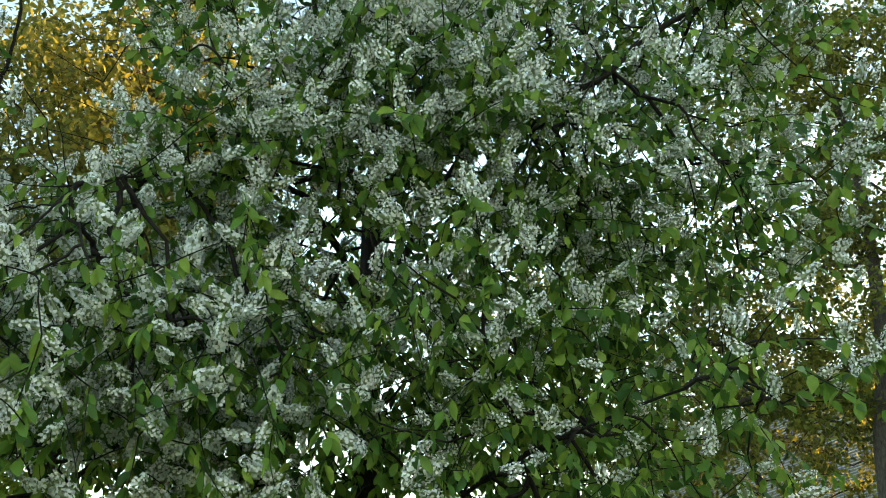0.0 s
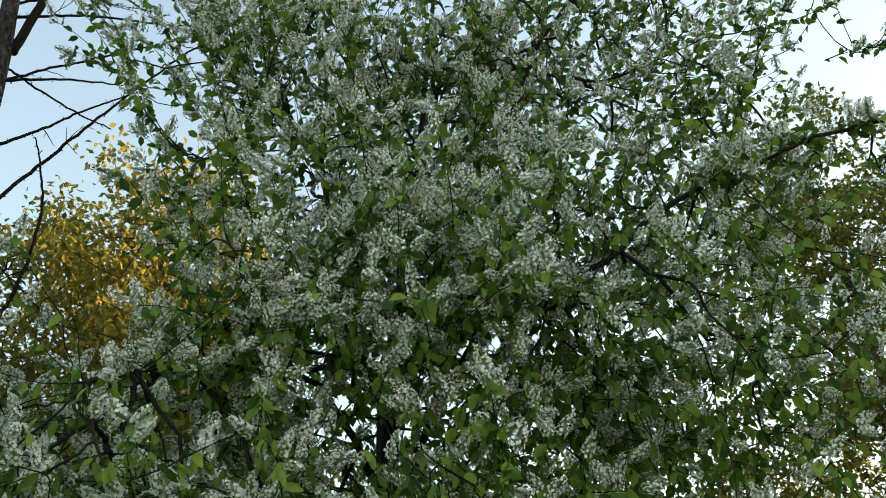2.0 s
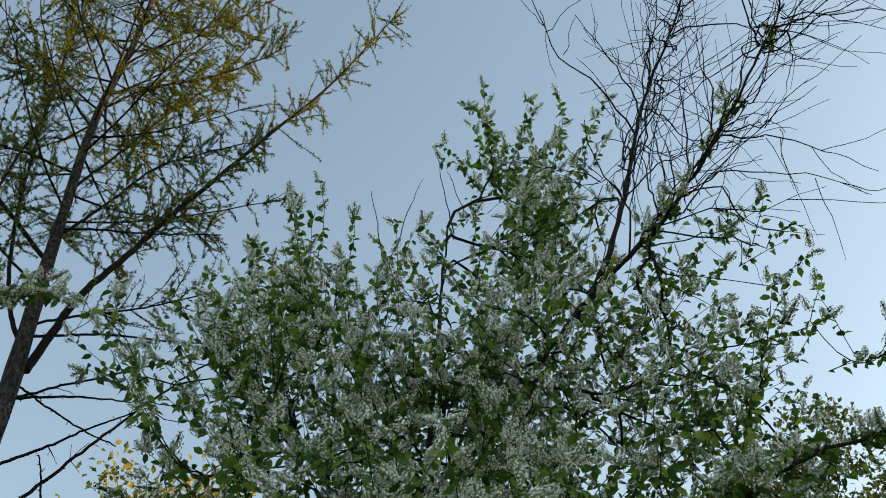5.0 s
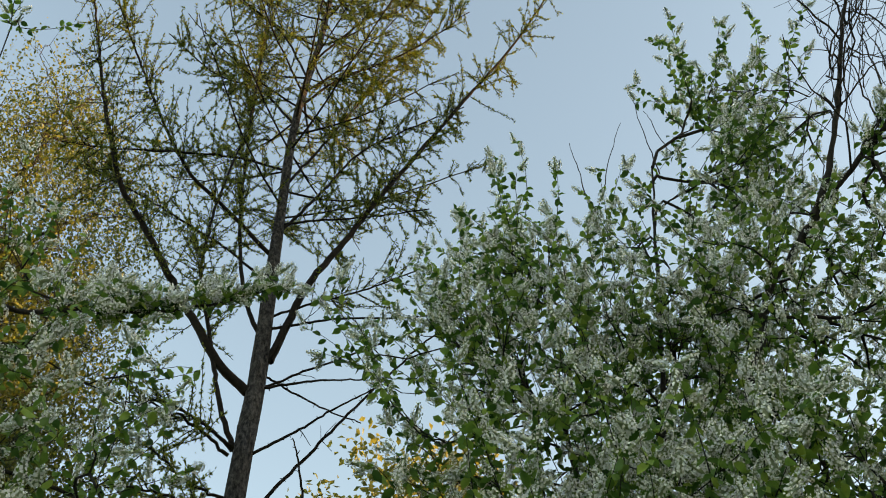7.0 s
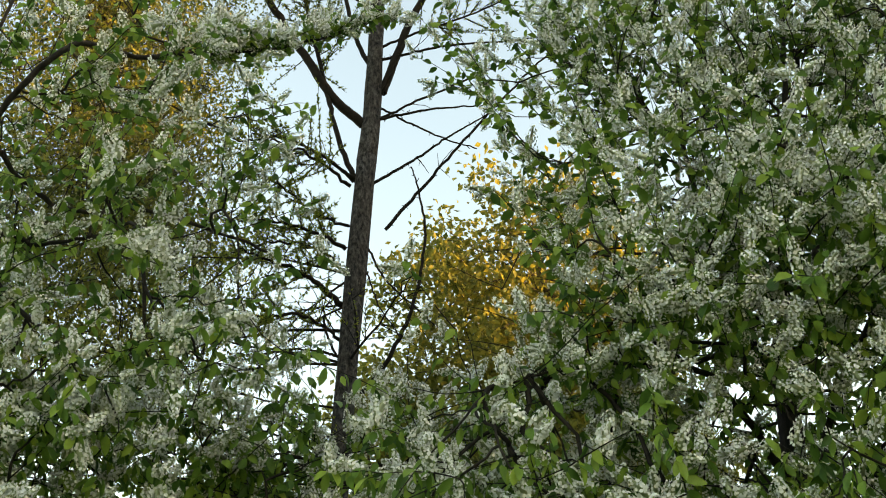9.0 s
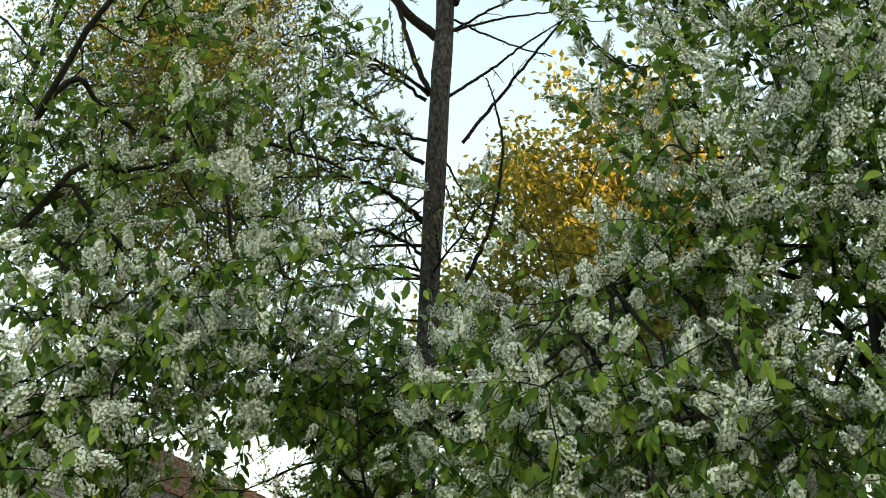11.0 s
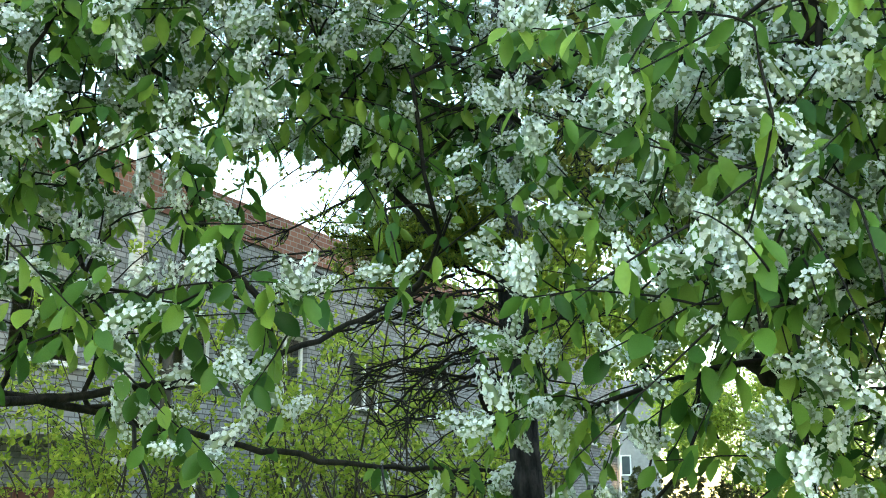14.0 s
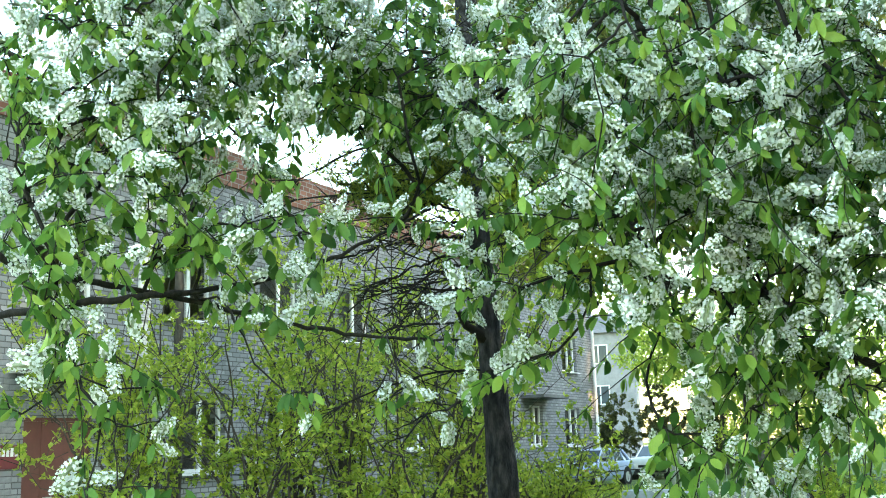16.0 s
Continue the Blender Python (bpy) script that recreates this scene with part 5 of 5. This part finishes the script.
leafy_tree("hedge_tree", (-8.0, 37.0, 0.2), "low spreading broadleaf tree beyond the fence",
           [(-8, 37, 0.2), (-8, 37, 2), (-7.8, 37, 4)], 0.14,
           [(-9.5, 37, 3.2, 3.0, 2.0, 2.6, 150), (-5.5, 38, 3.4, 3.2, 2.0, 3.0, 170), (-1.5, 38.5, 3.2, 3.0, 2.0, 2.8, 150)],
           SHRUB_LEAF, GREY_BARK, 0.16, 48, 35)
leafy_tree("hedge_tree", (-14.2, 46.0, 0.06), "yellow-green young tree behind the parked cars",
           [(-14.2, 46, 0.06), (-14.2, 46, 3.5), (-14.4, 46, 8)], 0.1,
           [(-16.2, 45.5, 6.0, 1.8, 1.5, 2.4, 110), (-13.6, 45, 5.6, 2.0, 1.6, 3.6, 150), (-11.4, 45, 5.2, 2.0, 1.6, 3.6, 130), (-18.0, 49, 6.6, 2.4, 1.5, 2.6, 120)],
           SHRUB_LEAF, GREY_BARK, 0.17, 46, 36)
leafy_tree("young_maple_tree", (-8.93, 16.2, 0.0), "young yellow-green maple beside the brick house",
           [(-8.93, 16.2, 0), (-8.9, 16.2, 2.5), (-8.7, 16.2, 5.5)], 0.06,
           [(-7.71, 15.71, 5.00, 1.1, 1.0, 0.8, 60), (-7.08, 17.09, 4.61, 1.0, 1.0, 0.6, 45), (-7.91, 15.05, 5.80, 1.2, 1.0, 1.2, 70)],
           SHRUB_LEAF, GREY_BARK, 0.11, 60, 37)
leafy_tree("birch_tree", (-11.4, 10.2, 0), "weeping birch with small young leaves",
           [(-11.4, 10.2, 0), (-11.3, 10.2, 6), (-11.3, 10.1, 10), (-11.2, 10.0, 14)], 0.11,
           [(-11.2, 10.0, 16, 2.6, 2.4, 6.5, 700), (-10.2, 10.5, 11, 2.0, 2.0, 4.0, 420)],
           BIRCH_LEAF, BIRCH_BARK, 0.074, 84, 33, 0.45, "", TWIG)


# ---- shrubs in front of the house ----
def shrub(x, y, h, seed, leaf=SHRUB_LEAF, per=32, label="many-stemmed shrub with small yellow-green spring leaves", size=0.065):
    rng = np.random.default_rng(seed)
    ob = thing("shrub", (x, y, 0.0), label, "shrub", "shrubs by the house")
    lp, ld = [], []
    for i in range(9):
        wood = Geo()
        ang, lean = rng.uniform(0, 6.28), rng.uniform(0.1, 0.75)
        hh = h * rng.uniform(0.6, 1.1)
        u = np.linspace(0, 1, 10)[:, None]
        top = V3(math.cos(ang) * lean * hh, math.sin(ang) * lean * hh, hh)
        st = V3(x, y, 0) + rng.normal(size=3) * V3(0.18, 0.18, 0) + top * np.hstack([u ** 1.5, u ** 1.5, u ** 0.8]) + np.cumsum(rng.normal(size=(10, 3)) * 0.1, 0) * u
        wood.tube(st, np.linspace(rng.uniform(0.012, 0.024), 0.004, 10), 5)
        for _ in range(17):
            s = rng.integers(1, 10)
            w = unit(rng.normal(size=3) + V3(0, 0, 0.6))
            ln = rng.uniform(0.2, 0.8)
            tw = st[s] + w * ln * np.linspace(0, 1, 5)[:, None] + np.cumsum(rng.normal(size=(5, 3)) * 0.02, 0)
            wood.tube(tw, [0.006, 0.005, 0.004, 0.003, 0.002], 3)
            k = 0 if rng.random() < 0.2 else per
            # small rosettes of leaves at the buds along the twig
            for c in range(max(1, k // 4)):
                q = tw[rng.integers(1, 5)] + rng.normal(size=3) * 0.035
                for _ in range(4 if k else 0):
                    lp.append(q)
                    ld.append(unit(rng.normal(size=3) + V3(0, 0, 0.5)))
        part("stem", wood, SHRUB_BARK, ob)
    lp, ld = np.array(lp), np.array(ld)
    v, f = spread(SMALL_V, SMALL_F, lp, axes(ld, rng, 0.8), rng.uniform(0.7, 1.3, len(lp)) * size)
    part("foliage", fast_mesh("foliage", v, f, (x, y, 0)), leaf, ob, "", "stuff")


SHRUB_BARK = rough_material("shrub_bark", [(0.3, (0.03, 0.025, 0.02)), (0.7, (0.09, 0.075, 0.06))], 20.0, (1, 1, 0.5), 0.9, 0.5)
DULL_LEAF = leaf_material("dull_leaf", (0.05, 0.06, 0.025), (0.09, 0.10, 0.035), (0.14, 0.15, 0.05), 0.4, 0.5)
for i, (x, y, h) in enumerate([(-9.8, 9.0, 4.2), (-8.9, 10.0, 3.9), (-8.0, 10.6, 4.8), (-7.2, 11.3, 4.4), (-6.75, 11.6, 3.0), (-7.8, 13.4, 5.2), (-6.4, 13.0, 1.6), (-9.6, 8.0, 3.0), (-10.6, 10.2, 4.4), (-7.4, 12.5, 3.6), (-3.0, 14.0, 2.4), (-0.6, 14.5, 2.6), (1.6, 14.2, 2.4), (-8.6, 11.6, 4.6), (-6.9, 10.2, 2.6), (-9.4, 11.0, 5.2), (-8.3, 9.4, 3.2)]):
    shrub(x, y, h, 50 + i)
for i, (x, y, h) in enumerate([(-19.2, 45.0, 3.2), (-17.6, 46.5, 3.4), (-16.2, 47.5, 3.6), (-14.8, 47.0, 3.0)]):
    shrub(x, y, h, 80 + i, DULL_LEAF, 90, "dense dull green shrub beyond the parked cars", 0.12)
# low plants at the foot of the trees
for i, (x, y, h) in enumerate([(-10.6, 21.5, 0.55), (-11.2, 22.6, 0.6), (-10.9, 20.6, 0.5), (-11.6, 21.4, 0.6)]):
    shrub(x, y, h, 90 + i, SHRUB_LEAF, 28, "low yellow-green plant in the grass")


# ---- pollarded tree by the house ----
rng = np.random.default_rng(77)
pollard = thing("pollarded_tree", (-11.6, 11.1, 0.0), "cut-back grey tree trunk with young shoots", "tree")
stem = smooth([(-11.6, 11.1, 0), (-11.58, 11.1, 2.2), (-11.55, 11.08, 5.0)], 20)
part("trunk", Geo().tube(stem, np.linspace(0.085, 0.06, 20) * rng.uniform(0.9, 1.12, 20), 10, True), GREY_BARK, pollard)
for k in range(9):
    ang = k * 2.4
    top = stem[-1 - k % 3]
    u = np.linspace(0, 1, 8)[:, None]
    l = top + V3(math.cos(ang) * 0.7, math.sin(ang) * 0.7, 1.0) * rng.uniform(0.8, 1.7) * u + np.cumsum(rng.normal(size=(8, 3)) * 0.03, 0)
    part("shoot", Geo().tube(l, np.linspace(0.025, 0.005, 8), 5), GREY_BARK, pollard)

# ---- sign beside the door ----
SIGN_RED = rough_material("sign_red", [(0.3, (0.12, 0.015, 0.02)), (0.7, (0.16, 0.02, 0.03))], 4.0, (1, 1, 1), 0.5, 0.05)
sign = hpart("sign", Geo().box((0.003, 11.75, 1.52), (0.025, 12.26, 1.9)), SIGN_RED, house, "dark red sign plate beside the door")
for k in range(5):
    hpart("lettering", Geo().box((0.026, 11.8 + k * 0.085, 1.72), (0.029, 11.86 + k * 0.085, 1.86)), WHITE_PAINT, sign)


# ---- parked cars ----
def paint(name, colour, rough=0.3):
    m, n, out = nodes(name)
    b = node(n, "ShaderNodeBsdfPrincipled", Roughness=rough)
    b.inputs["Coat Weight"].default_value = 0.5
    n.links.new(ramp(n, noise_tex(n, 2.5, 4.0), [(0.3, tuple(c * 0.82 for c in colour)), (0.7, colour)]), b.inputs["Base Color"])
    n.links.new(b.outputs[0], out.inputs[0])
    return m


RUBBER = rough_material("rubber", [(0.3, (0.015, 0.015, 0.016)), (0.7, (0.03, 0.03, 0.03))], 20.0, (1, 1, 1), 0.8, 0.2)
CAR_GLASS = paint("car_glass", (0.06, 0.075, 0.085), 0.06)
LAMP_GLASS = paint("lamp_glass", (0.75, 0.75, 0.72))
AMBER = paint("amber_lamp", (0.6, 0.16, 0.02))


def loft(rings):
    g = Geo()
    n = len(rings[0])
    v = np.array(rings, float).reshape(-1, 3)
    f = [(i * n + j, i * n + (j + 1) % n, (i + 1) * n + (j + 1) % n, (i + 1) * n + j) for i in range(len(rings) - 1) for j in range(n)]
    g.add(v, f)
    g.f.append(list(range(n - 1, -1, -1)))
    g.f.append([(len(rings) - 1) * n + j for j in range(n)])
    return g


def car(at, turn, colour, label, lift=0.0, boxy=0.0):
    """A saloon, x to its front."""
    ob = new("car")
    ob.matrix_world = pose(*at, 0, 0, turn)
    tagged(ob, label, "car", "parked cars")

    def section(x, w, z0, z1, r):
        """Half-rounded cross-section of the body."""
        pts = []
        for sg in (-1, 1):
            side = [(w * 0.86, z0), (w * 0.96, z0 + 0.07), (w, z0 + 0.2), (w, z1 - r), (w - r * 0.3, z1 - r * 0.3), (w - r, z1), (w * 0.5, z1 + 0.022)]
            half = [(x, sg * y, z) for y, z in side]
            pts += half if sg < 0 else half[::-1]
        return pts

    belt = 0.88 + lift
    prof = [(-2.02, 0.66, 0.45, 0.70), (-1.99, 0.74, 0.36, 0.80), (-1.9, 0.79, 0.3, belt - 0.04), (-1.6, 0.81, 0.24, belt), (-1.0, 0.82, 0.2, belt), (0.0, 0.82, 0.2, belt), (0.8, 0.82, 0.2, belt - 0.01), (1.1, 0.815, 0.2, belt - 0.04), (1.5, 0.80, 0.22, belt - 0.1 + boxy * 0.06), (1.8, 0.78, 0.28, belt - 0.17 + boxy * 0.12), (1.95, 0.74, 0.34, belt - 0.24 + boxy * 0.17), (1.99, 0.68, 0.42, belt - 0.32 + boxy * 0.22)]
    hpart("body", loft([section(x, w, a, c, 0.07) for x, w, a, c in prof]), colour, ob).data.polygons.foreach_set("use_smooth", [True] * (14 * 11 + 2))
    top = belt + 0.46
    # roof with pillars: the glass lies between
    hpart("roof", loft([[(x, -w, z - 0.05), (x, -w + 0.05, z), (x, 0, z + 0.03), (x, w - 0.05, z), (x, w, z - 0.05)] for x, w, z in ((-1.28, 0.56, top - 0.06), (-1.1, 0.585, top - 0.01), (-0.4, 0.6, top), (0.15, 0.59, top - 0.02), (0.32, 0.57, top - 0.07))]), colour, ob)
    glass = [[(-1.72, 0.68), (-1.26, 0.55)], [(-1.1, 0.735), (-1.0, 0.575)], [(0.2, 0.735), (0.1, 0.58)], [(0.97, 0.68), (0.33, 0.555)]]
    hpart("window_band", loft([[(lo[0], -lo[1], belt - 0.03), (hi[0], -hi[1], top - 0.055), (hi[0], hi[1], top - 0.055), (lo[0], lo[1], belt - 0.03)] for lo, hi in glass]), CAR_GLASS, ob, "dark window glass")
    for sgn in (-1, 1):
        for (x0, y0), (x1, y1), r in (((-1.74, 0.7), (-1.27, 0.56), 0.05), ((-1.16, 0.75), (-1.06, 0.6), 0.022), ((-0.3, 0.755), (-0.3, 0.605), 0.025), ((0.96, 0.7), (0.32, 0.565), 0.028)):
            hpart("pillar", Geo().tube([(x0, sgn * y0, belt - 0.03), (x1, sgn * y1, top - 0.03)], [r * 1.15, r], 6), colour, ob)
        hpart("headlight", loft([[(1.9, sgn * 0.52 - 0.16, 0.5), (1.9, sgn * 0.52 + 0.16, 0.5), (1.9, sgn * 0.52 + 0.16, 0.66), (1.9, sgn * 0.52 - 0.16, 0.66)], [(2.015, sgn * 0.52 - 0.15, 0.51), (2.015, sgn * 0.52 + 0.13, 0.51), (2.0, sgn * 0.52 + 0.13, 0.64), (2.0, sgn * 0.52 - 0.15, 0.64)]]), LAMP_GLASS, ob, "clear headlight")
        hpart("indicator", Geo().box((1.84, sgn * 0.745 - 0.045, 0.5), (1.975, sgn * 0.745 + 0.045, 0.64)), AMBER, ob, "amber indicator lamp")
        hpart("mirror", Geo().box((0.66, sgn * 0.86 - 0.08, belt + 0.02), (0.76, sgn * 0.86 + 0.08, belt + 0.14)), RUBBER, ob)
        hpart("trim_strip", Geo().box((-1.9, sgn * 0.822 - 0.012, 0.5), (1.8, sgn * 0.822 + 0.012, 0.545)), RUBBER, ob, "dark side strip")
        for x in (-1.22, 1.27):
            y = sgn * 0.74
            n = 22
            arch = Geo().tube([(x, sgn * 0.6, 0.31), (x, sgn * 0.826, 0.31)], 0.36, n, True)
            hpart("wheel_arch", arch, RUBBER, ob)
            prof2 = [(0.19, -0.08), (0.27, -0.085), (0.295, -0.06), (0.295, 0.06), (0.27, 0.092), (0.19, 0.088)]
            g = Geo()
            v = [(x + r * math.cos(2 * math.pi * k / n), y + o * sgn, 0.29 + r * math.sin(2 * math.pi * k / n)) for k in range(n) for r, o in prof2]
            g.add(v, [(k * 6 + j, k * 6 + (j + 1) % 6, ((k + 1) % n) * 6 + (j + 1) % 6, ((k + 1) % n) * 6 + j) for k in range(n) for j in range(6)])
            wheel = hpart("wheel", g, RUBBER, ob, "black rubber tyre")
            hpart("rim", Geo().tube([(x, y + 0.06 * sgn, 0.29), (x, y + 0.094 * sgn, 0.29), (x, y + 0.088 * sgn, 0.29), (x, y + 0.095 * sgn, 0.29)], [0.2, 0.19, 0.12, 0.05], 16, True), TIN, wheel, "steel rim")
    hpart("bumper", Geo().box((1.9, -0.77, 0.3), (2.1, 0.77, 0.45)), RUBBER if boxy else colour, ob, "front bumper")
    hpart("bumper", Geo().box((-2.1, -0.77, 0.32), (-1.93, 0.77, 0.5)), RUBBER, ob, "dark plastic bumper")
    hpart("grille", Geo().box((1.95, -0.35, 0.5), (2.012, 0.35, 0.6)), RUBBER, ob)
    hpart("number_plate", Geo().box((2.101, -0.26, 0.32), (2.11, 0.26, 0.43)), WHITE_PAINT, ob, "white number plate")
    return ob


car((-16.15, 36.1, 0.06), -93, paint("blue_silver_paint", (0.27, 0.34, 0.50)), "pale blue saloon parked beside the brick house")
car((-16.25, 43.2, 0.06), -84, paint("white_car_paint", (0.72, 0.73, 0.73)), "white car parked behind a blue saloon", 0.06, 1.0)

SLAB = rough_material("slab_concrete", [(0.3, (0.26, 0.28, 0.31)), (0.7, (0.40, 0.42, 0.45))], 7.0, (1, 1, 1), 0.9, 0.4)
# ---- low metal fence ----
fence = thing("fence", (-9.0, 28.8, 0.06), "low grey metal picket fence on the grass", "fence")
A, B = V3(-10.1, 28.4, 0.06), V3(-7.4, 29.4, 0.06)
for h in (0.25, 1.1):
    part("rail", Geo().tube([A + V3(0, 0, h), B + V3(0, 0, h)], 0.018, 6), TIN, fence)
for k in range(24):
    q = A + (B - A) * k / 23
    post = k % 8 == 0 or k == 23
    part("post" if post else "picket", Geo().tube([q, q + V3(0, 0, 1.25 if post else 1.18)], 0.025 if post else 0.01, 6, True), TIN, fence)

part("gate_post", Geo().tube([(-10.25, 28.3, 0.0), (-10.25, 28.3, 2.05)], 0.06, 10, True), TIN, fence, "thick grey steel gate post")
for k in range(4):
    x = -8.6 + 0.95 * k
    slab = new("concrete_slab", Geo().box((x, 20.6, 0.02), (x + 0.9, 21.2 + 0.1 * (k % 2), 0.62 - 0.05 * (k % 2))).mesh("slab"))
    slab.data.materials.append(SLAB)
    tagged(slab, "pale grey concrete slab lying in the grass", "slab", "concrete slabs")

# ---- house farther off ----
far = new("far_house")
far.matrix_world = pose(-30.0, 72.0, 0.05, 0, 0, 20)
tagged(far, "pale plastered house beyond the parking place", "house")
PLASTER = rough_material("plaster", [(0.3, (0.24, 0.235, 0.24)), (0.7, (0.33, 0.325, 0.33))], 3.0, (1, 1, 1), 0.9, 0.2)
hpart("wall", Geo().box((-9, 0, 0), (1.5, 9, 9.6)), PLASTER, far)
hpart("roof", Geo().add([(-9.3, -0.3, 9.6), (1.8, -0.3, 9.6), (1.8, 9.3, 9.6), (-9.3, 9.3, 9.6), (-7, 4.5, 11.6), (0, 4.5, 11.6)], [(0, 1, 5, 4), (1, 2, 5), (2, 3, 4, 5), (3, 0, 4), (3, 2, 1, 0)]), ROOFING, far)
for fl in range(3):
    for k in range(3):
        x = -7.6 + k * 2.9
        w = hpart("window", Geo().box((x, -0.06, 1.3 + fl * 3.0), (x + 1.4, -0.003, 2.75 + fl * 3.0)), WHITE_PAINT, far, "white-framed window")
        hpart("pane", Geo().box((x + 0.1, -0.08, 1.4 + fl * 3.0), (x + 0.65, -0.062, 2.65 + fl * 3.0)), CAR_GLASS, w)
        hpart("pane", Geo().box((x + 0.75, -0.08, 1.4 + fl * 3.0), (x + 1.3, -0.062, 2.65 + fl * 3.0)), CAR_GLASS, w)

# ---- grass ----
n = 9000
gp = np.stack([rng.uniform(-16, -5, n), rng.uniform(17, 33, n), np.zeros(n)], 1)
gp[:, 2] = [rise(x, y) - 0.01 for x, y, _ in gp]
gd = unit(rng.normal(size=(n, 3)) * 0.35 + V3(0, 0, 1))
blade = np.array([(-0.06, 0, 0), (0.06, 0, 0), (0.02, 1, 0.15)])
v, f = spread(blade, np.array([(0, 1, 2)]), gp, axes(gd, rng), rng.uniform(0.12, 0.32, n))
lawn = new("grass", fast_mesh("grass", v, f))
lawn.data.materials.append(SHRUB_LEAF)
tagged(lawn, "rough fresh green grass on the yard", "grass", "", "stuff")

# ---- bricks of the front wall that stand nearest to the path ----
wall_part = [c for c in house.children if c.name.startswith("front_wall")][0]
rng = np.random.default_rng(99)
brick_me = Geo().box((0.0005, 0, 0), (0.009, 0.239, 0.089)).mesh("brick")
brick_me.materials.append(rough_material("loose_brick", [(0.3, (0.18, 0.185, 0.195)), (0.7, (0.30, 0.305, 0.315))], 9.0, (1, 1, 1), 0.9, 0.5))
count = 0
for row in range(2, 34):
    z = row * 0.1 + 0.0055
    for k in range(12):
        y = 10.25 + k * 0.25 + (0.125 if row % 2 else 0.0) + 0.0055
        inside = y + 0.24 > DOOR[0] - 0.02 and z < DOOR[3] + 0.02 or z > 2.98 and y > 11.9 or 11.5 < y + 0.12 < 12.3 and 1.4 < z < 2.0
        if inside or rng.random() < 0.05 or count >= 300:
            continue
        ob = new("brick", brick_me)
        ob.parent = wall_part
        ob.location = (rng.uniform(-0.004, 0.0), y, z)
        tagged(ob, "", "", "", "")
        count += 1
